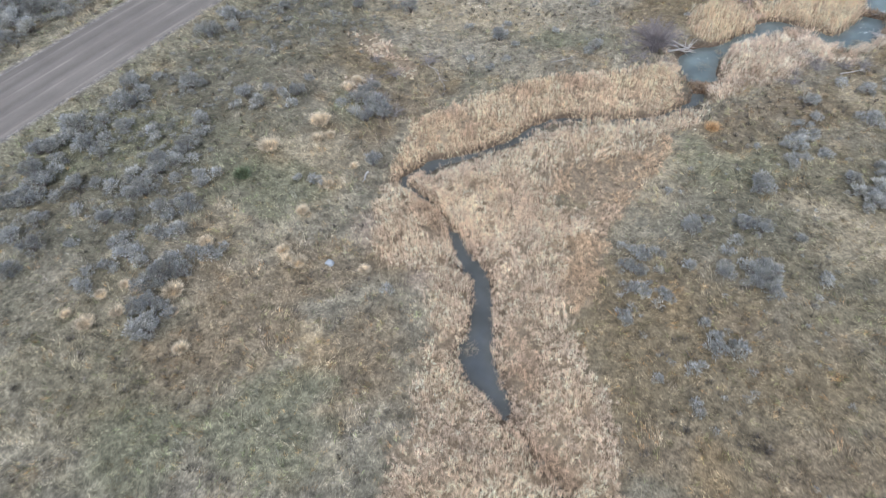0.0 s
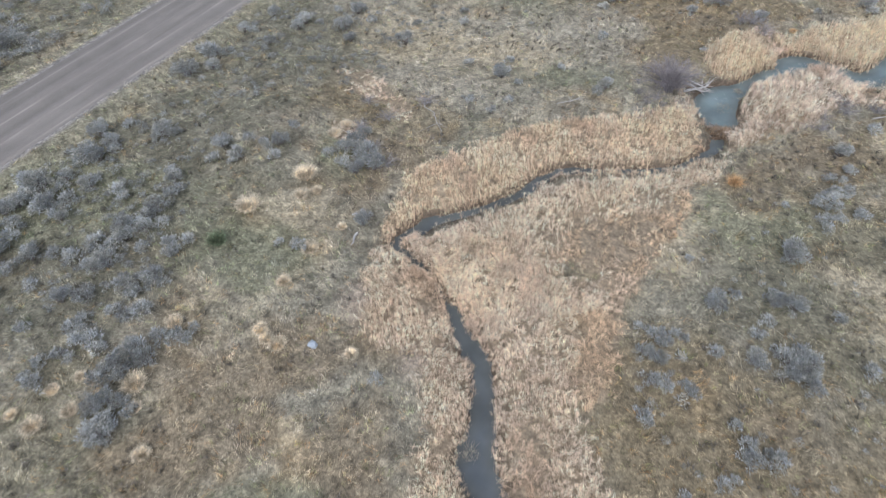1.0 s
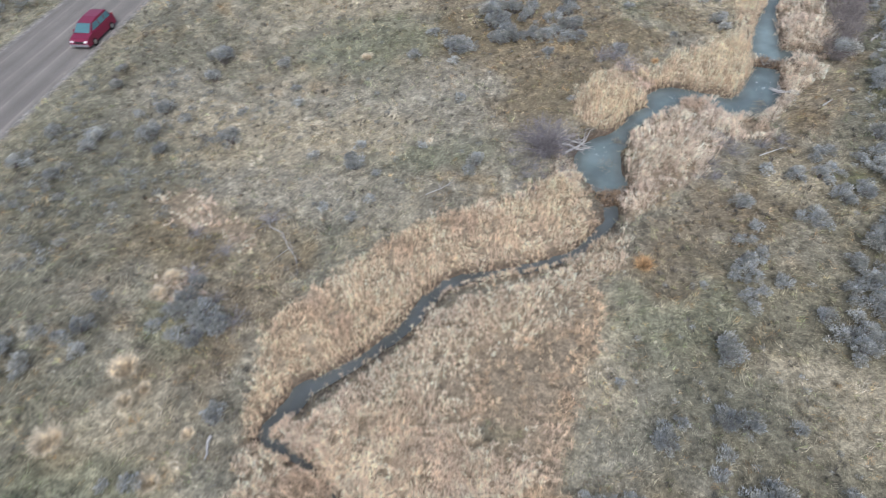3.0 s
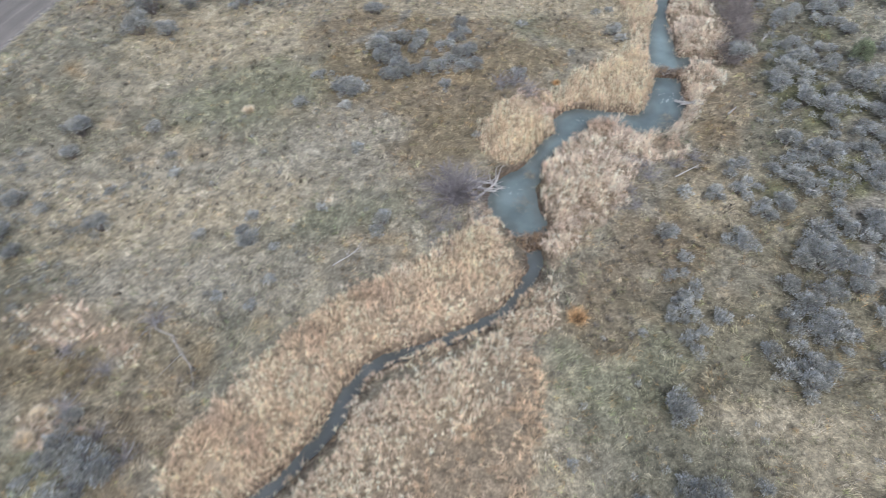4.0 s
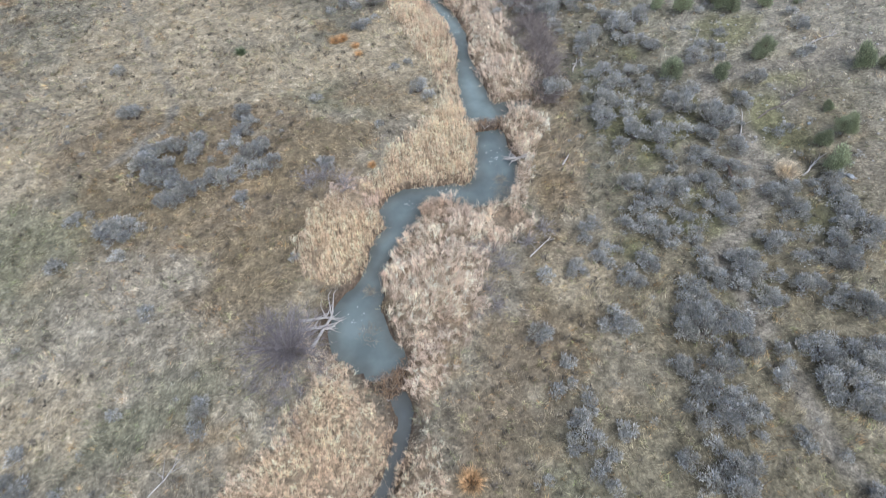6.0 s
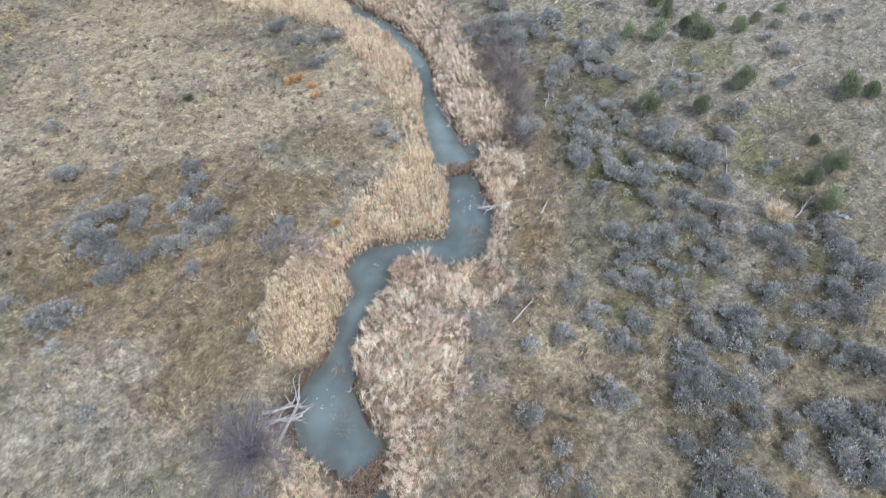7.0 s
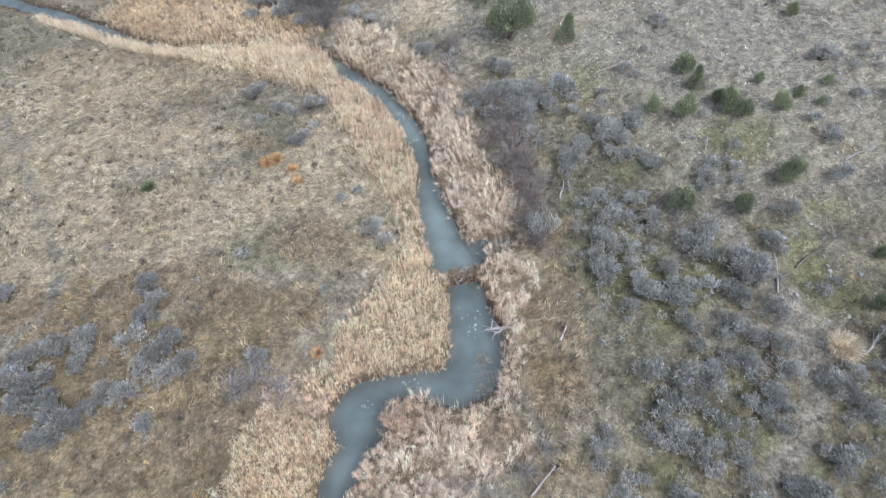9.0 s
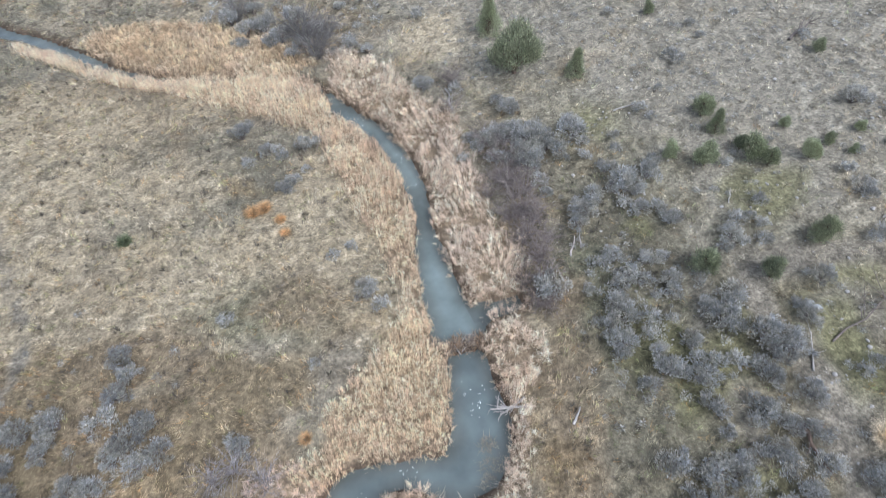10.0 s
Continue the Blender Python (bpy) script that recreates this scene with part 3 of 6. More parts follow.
tint = tint * (1 - 0.8 * thatch[:, None]) + np.array((0.24, 0.185, 0.125)) * 0.8 * thatch[:, None]
onroad = (step(0.5, -0.2, np.maximum(ROAD_W - fx, fx - ROAD_E)))[:, None]
tint = tint * (1 - onroad) + np.array((0.24, 0.215, 0.195)) * onroad
nx, ny = len(gx), len(gy)
idx = np.arange(nx * ny).reshape(ny, nx)
quads = np.stack([idx[:-1, :-1], idx[:-1, 1:], idx[1:, 1:], idx[1:, :-1]], -1).reshape(-1, 4)
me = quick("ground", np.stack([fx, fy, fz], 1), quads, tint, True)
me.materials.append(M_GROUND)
tagged(new("ground", me), "uneven dry meadow ground with straw, soil and moss", "ground", kind="structure")

# ---- gravel road with wheel tracks and loose windrows ----
rx = np.concatenate([np.arange(ROAD_W - 0.3, ROAD_E + 0.31, 0.12)])
ry = np.concatenate([np.arange(-60.0, 0, 2.0), np.arange(0.0, 80.0, 0.5), np.arange(80.0, 300.0, 4.0)])
RX, RY = np.meshgrid(rx, ry)
qx, qy = RX.ravel(), RY.ravel()
bed = land(np.full_like(qx, -45.0), qy) + 0.05
across = (qx - ROAD_W) / (ROAD_E - ROAD_W)
wob = 0.25 * (fbm(qy, qx * 0 + 3, 14.0, 7) - 0.5)
tracks = sum(np.exp(-((qx + wob - c) / 0.42) ** 2) for c in (-47.6, -45.9, -43.6, -41.9))
rows = sum(np.exp(-((qx + wob - c) / 0.09) ** 2) for c in (-46.8, -44.7, -42.75, -41.05))
rz = bed + 0.05 + 0.06 * (1 - (2 * across - 1) ** 2) - 0.03 * tracks + 0.03 * rows * (0.4 + fbm(qx * 4, qy, 1.0, 3)) - 0.12 * step(0.12, 0.0, np.minimum(across, 1 - across) * 2.2)
rtint = np.outer(np.ones(len(qx)), (0.212, 0.187, 0.162)) * (1 - 0.12 * tracks + 0.5 * rows * fbm(qx * 3, qy * 0.4, 1.0, 13) ** 2 * 1.6)[:, None]
rtint = rtint * (0.84 + 0.32 * fbm(qx * 2.2, qy * 0.16, 1.2, 19))[:, None]
nrx, nry = len(rx), len(ry)
ridx = np.arange(nrx * nry).reshape(nry, nrx)
me = quick("road", np.stack([qx, qy, rz], 1), np.stack([ridx[:-1, :-1], ridx[:-1, 1:], ridx[1:, 1:], ridx[1:, :-1]], -1).reshape(-1, 4), rtint, True)
me.materials.append(M_ROAD)
tagged(new("road", me), "straight graded gravel road with pale windrows between wheel tracks", "road", kind="structure")


# ---- water: still ribbons between the dams ----
def pond(name, rows, level, colours, label, end=-99.0, slant=0.0):
    """A flat sheet over the cells near this stretch of the stream."""
    c = along(rows, 0.25)
    gap = 0.3
    lo, hi = c[:, :2].min(0) - 2, c[:, :2].max(0) + 2
    ax, ay = np.arange(lo[0], hi[0], gap), np.arange(lo[1], hi[1], gap)
    PX, PY = np.meshgrid(ax, ay)
    d, lev = bank(PX, PY)
    wet = ((d < 0.75) & (np.abs(lev - level) < 0.002)).reshape(PX.shape) & (PY > end + slant * PX)
    cell = wet[:-1, :-1] | wet[1:, :-1] | wet[:-1, 1:] | wet[1:, 1:]
    i = np.arange(PX.size).reshape(PX.shape)
    f = np.stack([i[:-1, :-1], i[:-1, 1:], i[1:, 1:], i[1:, :-1]], -1)[cell]
    use, f = np.unique(f, return_inverse=True)
    w = ((PY.ravel()[use] - lo[1]) / (hi[1] - lo[1]))[:, None]
    shoal = 0.55 * step(-0.75, 0.0, d.ravel()[use] + 0.5 * (fbm(PX.ravel()[use], PY.ravel()[use], 1.0, 401) - 0.5))[:, None]
    tone = (np.array(colours[0]) * (1 - w) + np.array(colours[1]) * w) * (1 - shoal) + np.array((0.10, 0.10, 0.085)) * shoal
    me = quick(name, np.stack([PX.ravel()[use], PY.ravel()[use], np.full(len(use), level)], 1), f.reshape(-1, 4), tone, True)
    me.materials.append(M_WATER)
    return tagged(new(name, me), label, "water", kind="structure")


pond("water_lower", LOWER, -1.25, ((0.08, 0.085, 0.09), (0.115, 0.13, 0.135)), "narrow still creek of dark grey-blue water")
pond("water_pond", POND, -1.08, ((0.16, 0.192, 0.186), (0.142, 0.172, 0.170)), "milky blue-green beaver pond water", 44.3, 0.27)
pond("water_upper", UPPER, -0.9, ((0.18, 0.22, 0.212), (0.15, 0.18, 0.178)), "milky blue-green water above the upper dam", 60.89, -0.18)
pond("water_inlet", INLET, -0.896, ((0.17, 0.21, 0.205), (0.12, 0.14, 0.14)), "small dark side pool among the reeds")


# ---- blades: grass and reeds ----
def blades(x, y, z, length, width, turn, lean, tint, bend=False):
    """Tapered blades; turn and lean give the way they fall."""
    n = len(x)
    base = np.stack([x, y, z], 1)
    fall = np.stack([np.cos(turn), np.sin(turn), np.zeros(n)], 1)
    face = turn + np.random.uniform(-0.9, 0.9, n) + np.pi / 2
    side = np.stack([np.cos(face), np.sin(face), np.zeros(n)], 1) * (width / 2)[:, None]
    up = np.zeros((n, 3))
    up[:, 2] = 1
    tip = base + (fall * np.sin(lean)[:, None] + up * np.cos(lean)[:, None]) * length[:, None]
    if not bend:
        v = np.stack([base - side, base + side, tip], 1).reshape(-1, 3)
        f = np.arange(3 * n).reshape(n, 3)
        return v, f, np.repeat(tint, 3, 0)
    mid = base + (fall * np.sin(lean * 0.45)[:, None] + up * np.cos(lean * 0.45)[:, None]) * (length * 0.55)[:, None]
    v = np.stack([base - side * 0.7, base + side * 0.7, mid + side, mid - side, tip + side * 0.35], 1).reshape(-1, 3)
    o = 5 * np.arange(n)[:, None]
    f = np.vstack([o + [0, 1, 2], o + [0, 2, 3], o + [3, 2, 4]])
    return v, f, np.repeat(tint, 5, 0)


# rust-brown stands within the reeds
RUST = [(-6.1, 16.6, 1.1), (-5.2, 14.9, 1.2), (-11.1, 21.5, 1.0), (-10.0, 20.6, 0.8), (-13.8, 22.3, 1.2), (-15.4, 23.2, 1.0), (-2.1, 11.5, 0.8), (-3.1, 12.2, 0.7), (-12.6, 22.3, 1.0), (-1.4, 11.1, 0.7),
        (2.9, 52.9, 1.3), (1.8, 53.2, 0.9), (6.1, 50.6, 1.1), (8.8, 74.7, 0.9), (-3.6, 43.3, 0.9), (-17.7, 32.5, 1.2), (-16.1, 31.6, 0.9), (-3.6, 41.0, 0.7), (-14.6, 36.9, 1.3), (-11.1, 39.6, 1.4)]
# places where the stand is thin and matted: middle, radius
THIN = [(-8.0, 31.0, 1.7), (-6.6, 29.2, 1.7), (-5.6, 31.6, 1.5), (-6.4, 27.0, 1.4), (-9.4, 28.8, 1.0), (-5.0, 34.2, 1.3)]


def reed_colour(x, y, d, colour, lodged):
    n = len(x)
    t = np.outer(np.ones(n), colour)
    rust = step(0.55, 0.75, fbm(x, y, 2.2, 73)) * 0.2 + step(0.6, 0.15, d) * 0.3
    for ax, ay, ar in RUST:
        rust = np.maximum(rust, 0.65 * step(1.3, 0.3, np.hypot(x - ax, y - ay) / ar + 1.2 * (fbm(x, y, 0.6, 77) - 0.5)))
    t = t * (1 - rust[:, None]) + np.array((0.47, 0.36, 0.25)) * rust[:, None]
    pale = step(0.5, 0.8, fbm(x, y, 1.2, 79))[:, None] * 0.18
    t = t * (1 - pale) + np.array((0.82, 0.74, 0.63)) * pale
    dull = step(0.45, 0.75, fbm(x, y, 2.6, 89))[:, None] * (0.22 + 0.3 * lodged)
    t = t * (1 - dull) + np.array((0.58, 0.52, 0.46)) * dull
    return t * (1.17, 1.11, 1.08)


def thin_at(x, y):
    k = np.zeros(len(x))
    for ax, ay, ar in THIN:
        k = np.maximum(k, step(1.3, 0.6, np.hypot(x - ax, y - ay) / ar + 0.9 * (fbm(x, y, 0.7, 93) - 0.5)))
    return k


def reed_bed(poly, colour, tall, lodged):
    """A stand of reeds in locks: stalks that fall together, with dark gaps between the locks."""
    p = np.array(poly)
    lo, hi = p.min(0) - 1, p.max(0) + 1
    gap = 0.15 + 0.15 * lodged
    cx, cy = np.meshgrid(np.arange(lo[0], hi[0], gap), np.arange(lo[1], hi[1], gap))
    cx, cy = cx.ravel() + np.random.uniform(-0.45, 0.45, cx.size) * gap, cy.ravel() + np.random.uniform(-0.45, 0.45, cy.size) * gap
    wx, wy = wobbled(cx, cy)
    keep = inside(poly, wx + np.random.normal(0, 0.18, cx.size), wy + np.random.normal(0, 0.18, cx.size))
    cx, cy = cx[keep], cy[keep]
    d, lev = bank(cx, cy)
    hole = fbm(cx, cy, 0.55 + 0.5 * lodged, 61, 2)
    keep = (d > -0.02) & (np.random.uniform(0, 1, len(cx)) > 0.72 * thin_at(cx, cy)) & (hole + np.random.uniform(-0.12, 0.12, len(cx)) > 0.26 + 0.17 * lodged)
    cx, cy, d, lev, hole = [a[keep] for a in (cx, cy, d, lev, hole)]
    m = len(cx)
    z = height(cx, cy, (d, lev)) - 0.03
    size = np.random.uniform(0.7, 1.25, m)
    top = tall * (0.55 + 0.6 * step(0.3, 0.7, hole)) * (1 - 0.4 * lodged) * size
    tone = reed_colour(cx, cy, d, colour, lodged) * np.random.uniform(0.74, 1.28, (m, 1)) * np.where(np.random.uniform(0, 1, (m, 1)) < 0.1, 0.6, 1.0)
    fall = 4 * np.pi * fbm(cx, cy, 2.4, 67, 2) + np.random.normal(0, 0.35, m)
    per = int(22 + 44 * lodged)
    cx, cy, z, top, tone, fall, size = [np.repeat(a, per, 0) for a in (cx, cy, z, top, tone, fall, size)]
    n = len(cx)
    g, r = np.random.uniform(0, 2 * np.pi, n), np.abs(np.random.normal(0, 0.3, n)) * gap
    tuft = np.random.uniform(0, 1, n) < 0.74
    turn = np.where(np.random.uniform(0, 1, n) < 0.25 + 0.6 * lodged, fall + np.random.normal(0, 0.35, n), g + np.random.normal(0, 0.6, n))
    bow = 0.5 * lodged
    lean = np.clip(np.where(tuft, np.random.normal(0.9 + 0.6 * bow, 0.3, n), np.random.normal(0.15 + bow, 0.15, n)), 0.02, 1.35)
    rise = np.where(tuft, top * np.random.uniform(0.45, 0.85, n), 0)
    shift = rise * np.tan(np.minimum(bow, 0.6))
    long = np.where(tuft, np.random.uniform(0.09, 0.2, n) * (1 + 1.0 * lodged) * size, top * np.random.uniform(0.75, 1.1, n))
    wide = np.where(tuft, np.random.uniform(0.012, 0.024, n), np.random.uniform(0.010, 0.018, n))
    v, f, c = blades(cx + r * np.cos(g) + shift * np.cos(fall), cy + r * np.sin(g) + shift * np.sin(fall), z + rise, long, wide, turn, lean, tone * np.random.uniform(0.8, 1.2, (n, 1)))
    me = quick("reed_bed", v, f, c)
    me.materials.append(M_REED)
    return tagged(new("reed_bed", me), "bed of dead straw-coloured cattail reeds along the creek", "reeds", "reed beds along the creek", "stuff")


np.random.seed(8)
for row in REEDS:
    reed_bed(*row)

# ---- meadow grass ----
SEEN = [(-67.1, 45.0), (-65.5, 30.1), (-55.0, 18.7), (-42.1, 12.1), (-32.3, 5.5), (-22.5, -1.1), (-10.3, 1.3), (-0.4, 7.5), (7.2, 12.9), (13.5, 18.2), (13.3, 28.8), (17.1, 33.4), (22.3, 38.3), (30.0, 45.0), (40.3, 56.2), (41.2, 69.3), (32.1, 77.9), (22.2, 84.3), (12.9, 92.2), (2.0, 102.4), (-13.0, 111.2), (-25.8, 99.7), (-32.4, 84.8), (-44.5, 80.0), (-51.9, 69.6), (-59.6, 58.5)]


def meadow(name, tufts, per, spread_out, length, width, lean_mid, bright, seed, label, even=0.35, sway=1.1):
    """Tufts of blades over all the open ground, coloured by the cover."""
    np.random.seed(seed)
    x, y = np.random.uniform(-64, 46, tufts), np.random.uniform(-5, 112, tufts)
    keep = inside(SEEN, x, y) & ~in_reeds(x, y) & ((x < ROAD_W - 0.1) | (x > ROAD_E + 0.1))
    x, y = x[keep], y[keep]
    d, lev = bank(x, y)
    t, grow = cover(x, y)
    lush = 1.0 if seed == 1 else step(0.2, 0.36, t[:, 0])
    keep = (d > 0.25) & (np.random.uniform(0, 1, len(x)) < lush * grow * (even + 1.2 * step(0.3, 0.75, fbm(x, y, 0.9, 121 + seed))))
    x, y, d, lev, t = x[keep], y[keep], d[keep], lev[keep], t[keep]
    z = height(x, y, (d, lev)) - 0.02
    m = len(x)
    heading = 2 * np.pi * 1.5 * fbm(x, y, 1.6, 131)
    size = np.random.uniform(0.6, 1.4, m)
    t = t * np.random.uniform(*bright, (m, 1)) + np.random.uniform(0, 0.03, (m, 1))
    odd = np.random.uniform(0, 1, m) if seed == 1 else np.ones(m)
    for lo, hi, hue in ((0.0, 0.10, (1.2, 0.9, 0.65)), (0.10, 0.22, (0.8, 0.95, 0.7)), (0.22, 0.34, (0.8, 0.82, 0.95))):
        t[(odd >= lo) & (odd < hi)] *= hue
    x, y, z, t, heading, size = [np.repeat(a, per, 0) for a in (x, y, z, t, heading, size)]
    n = len(x)
    x, y = x + np.random.normal(0, spread_out, n) * size, y + np.random.normal(0, spread_out, n) * size
    turn = heading + np.random.normal(0, sway, n)
    lean = np.clip(np.random.normal(lean_mid, 0.3, n), 0.1, 1.4)
    t = np.minimum(t * np.random.uniform(0.75, 1.3, (n, 1)), (0.66, 0.58, 0.45))
    v, f, c = blades(x, y, z, np.random.uniform(*length, n) * size, np.random.uniform(*width, n), turn, lean, t)
    me = quick(name, v, f, c)
    me.materials.append(M_BLADE)
    return tagged(new(name, me), label, "grass", kind="stuff")


meadow("meadow_grass", 205000, 10, 0.085, (0.13, 0.38), (0.016, 0.032), 0.9, (0.6, 2.15), 1, "dry winter grass in straw, brown and dull green tufts", sway=0.6)
meadow("tussock_grass", 46000, 18, 0.13, (0.18, 0.42), (0.012, 0.026), 0.95, (0.9, 1.75), 2, "matted pale tussocks of lodged dry grass", 0.1, 0.5)


# ---- low dead forbs, and pale bunchgrass on the hill ----
def dotted(name, n, keep_where, radius, per, colour, sprawl, mat, seed, label, category):
    """Small plants, each a spray of blades, joined."""
    np.random.seed(seed)
    x, y = np.random.uniform(-64, 46, n), np.random.uniform(-5, 112, n)
    keep = inside(SEEN, x, y) & ~in_reeds(x, y) & ((x < ROAD_W - 0.6) | (x > ROAD_E + 0.6))
    x, y = x[keep], y[keep]
    keep = keep_where(x, y) & (bank(x, y)[0] > 0.8)
    x, y = x[keep], y[keep]
    z, m = height(x, y), len(x)
    r = np.random.uniform(*radius, m)
    t = np.outer(np.random.uniform(0.7, 1.35, m), colour)
    x, y, z, r, t = [np.repeat(a, per, 0) for a in (x, y, z, r, t)]
    k = len(x)
    g = np.random.uniform(0, 2 * np.pi, k)
    o = np.random.uniform(0, 0.6, k) * r
    t = t * np.random.uniform(0.75, 1.3, (k, 1))
    v, f, c = blades(x + o * np.cos(g), y + o * np.sin(g), z - 0.02, r * np.random.uniform(0.7, 1.3, k), r * np.random.uniform(0.1, 0.22, k), g + np.random.normal(0, 0.5, k), np.clip(np.random.normal(sprawl, 0.35, k), 0, 1.4), t)
    me = quick(name, v, f, c)
    me.materials.append(mat)
    return tagged(new(name, me), label, category, kind="stuff")


dotted("dead_forbs", 15000, lambda x, y: (fbm(x, y, 4.0, 301) > 0.43) & (x + 0.2 * (y - 50) < 22), (0.1, 0.3), 18, (0.15, 0.132, 0.112), 0.6, M_BLADE, 31, "low dead grey-brown forbs scattered through the grass", "scrub")
dotted("hill_bunchgrass", 60000, lambda x, y: (x + 0.2 * (y - 50) > 21.5 + 3 * fbm(x, y, 3.0, 311)) & (y > 52), (0.09, 0.2), 14, (0.60, 0.54, 0.42), 0.45, M_BLADE, 32, "small pale bunchgrass tufts dotted over bare hillside soil", "grass")


# ---- woody plants ----
def sticks(rows, sides=3):
    """Tapered sticks; rows: start, end, radius at each. Vertices and faces."""
    v, f = [], []
    for a, b, ra, rb in rows:
        a, b = np.asarray(a, float), np.asarray(b, float)
        w = b - a
        w /= np.linalg.norm(w) + 1e-9
        s = np.cross(w, (0.3, 0.2, 0.93) if abs(w[2]) < 0.9 else (1, 0, 0))
        s /= np.linalg.norm(s)
        q = np.cross(w, s)
        o = len(v)
        for end, r in ((a, ra), (b, rb)):
            for k in range(sides):
                g = 2 * math.pi * k / sides
                v.append(end + r * (math.cos(g) * s + math.sin(g) * q))
        for k in range(sides):
            j = (k + 1) % sides
            f.append((o + k, o + j, o + sides + j, o + sides + k))
    return np.array(v), np.array(f)


def leaf_tris(at, way, length, width, tint):
    """Small pointed leaves at points, along ways."""
    n = len(at)
    way = way / (np.linalg.norm(way, axis=1)[:, None] + 1e-9)
    side = np.cross(way, np.random.normal(0, 1, (n, 3)))
    side /= np.linalg.norm(side, axis=1)[:, None] + 1e-9
    v = np.stack([at - side * width[:, None] / 2, at + side * width[:, None] / 2, at + way * length[:, None]], 1).reshape(-1, 3)
    return v, np.arange(3 * n).reshape(n, 3), np.repeat(tint, 3, 0)


def sage_meshes(seed, leaves=1150, leaf=1.0, tone=1.0):
    """A sagebrush of crown radius 1: crooked stems, and many small rounded sprays of leaves."""
    rng = np.random.RandomState(seed)
    np.random.seed(seed)
    rows, at, way, shade = [], [], [], []
    lobes = rng.randint(20, 27)
    gone = rng.uniform(0, 2 * math.pi)
    for k in range(lobes):
        g = 2.39996 * k + rng.uniform(-0.4, 0.4)
        out = 0.88 * math.sqrt((k + 0.3) / lobes) * rng.uniform(0.8, 1.1) * (0.75 + 0.25 * math.cos(g - gone))
        tall = (0.82 - 0.5 * out * out) * rng.uniform(0.75, 1.15)
        top = np.array((math.cos(g) * out, math.sin(g) * out, tall))
        if k % 3 == 0:
            knee = top * (0.5, 0.5, 0.45) + rng.normal(0, 0.05, 3)
            rows += [((0, 0, -0.05), knee, 0.05, 0.035), (knee, top, 0.035, 0.012)]
        big = rng.uniform(0.14, 0.25)
        n = leaves // lobes
        p = rng.normal(0, 1, (n, 3))
        p /= np.linalg.norm(p, axis=1)[:, None]
        p[:, 2] = p[:, 2] * 1.1 + 0.25
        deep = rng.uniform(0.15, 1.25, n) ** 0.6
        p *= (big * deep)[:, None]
        at.append(top + p)
        way.append(p / big + np.array((math.cos(g) * 0.3, math.sin(g) * 0.3, 0.55)) + rng.normal(0, 0.35, (n, 3)))
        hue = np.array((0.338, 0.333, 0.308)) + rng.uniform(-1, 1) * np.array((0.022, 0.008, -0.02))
        # leaf colour darkens toward each spray's heart, painting in its inner shade
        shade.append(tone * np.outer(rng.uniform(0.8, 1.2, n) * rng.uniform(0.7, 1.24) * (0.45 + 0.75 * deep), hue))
    at, way, shade = np.vstack(at), np.vstack(way), np.vstack(shade)
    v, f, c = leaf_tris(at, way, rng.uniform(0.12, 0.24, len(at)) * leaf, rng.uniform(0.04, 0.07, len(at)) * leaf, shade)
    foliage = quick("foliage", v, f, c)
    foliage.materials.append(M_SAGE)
    v, f = sticks(rows)
    stems = quick("woody_base", v, f)
    stems.materials.append(M_TWIG)
    return foliage, stems


def sagebrush(meshes, label):
    thing = tagged(new("sagebrush"), label, "shrub", "sagebrush of the valley")
    part("foliage", meshes[0], M_SAGE, thing)
    part("woody_base", meshes[1], M_TWIG, thing, "crooked grey-brown stems")
    return thing


# places and crown radii
SAGE_TERRACE = [(-31.0, 7.6, 0.54), (-22.7, 8.0, 0.35), (-23.2, 8.4, 0.42), (-22.7, 8.6, 0.59), (-26.7, 8.6, 0.44), (-27.3, 8.7, 0.25), (-23.0, 9.0, 0.42), (-31.2, 9.3, 0.56), (-23.9, 9.3, 0.48), (-33.0, 9.3, 0.53), (-27.3, 9.5, 0.32), (-23.7, 9.8, 0.48), (-22.5, 9.8, 0.36), (-23.1, 9.9, 0.36), (-27.0, 10.2, 0.32), (-24.7, 10.3, 0.37), (-29.5, 10.4, 0.33), (-26.5, 10.5, 0.31), (-32.9, 10.8, 0.47), (-24.6, 10.9, 0.43), (-24.0, 10.9, 0.36), (-35.3, 11.1, 0.58), (-26.6, 11.4, 0.57), (-24.4, 11.5, 0.55), (-25.7, 11.5, 0.37), (-26.1, 11.6, 0.44), (-27.5, 11.6, 0.39), (-34.6, 11.7, 0.74), (-23.6, 12.1, 0.49), (-27.5, 12.2, 0.39), (-24.3, 12.2, 0.61), (-29.3, 12.5, 0.47), (-31.5, 12.5, 0.35)]
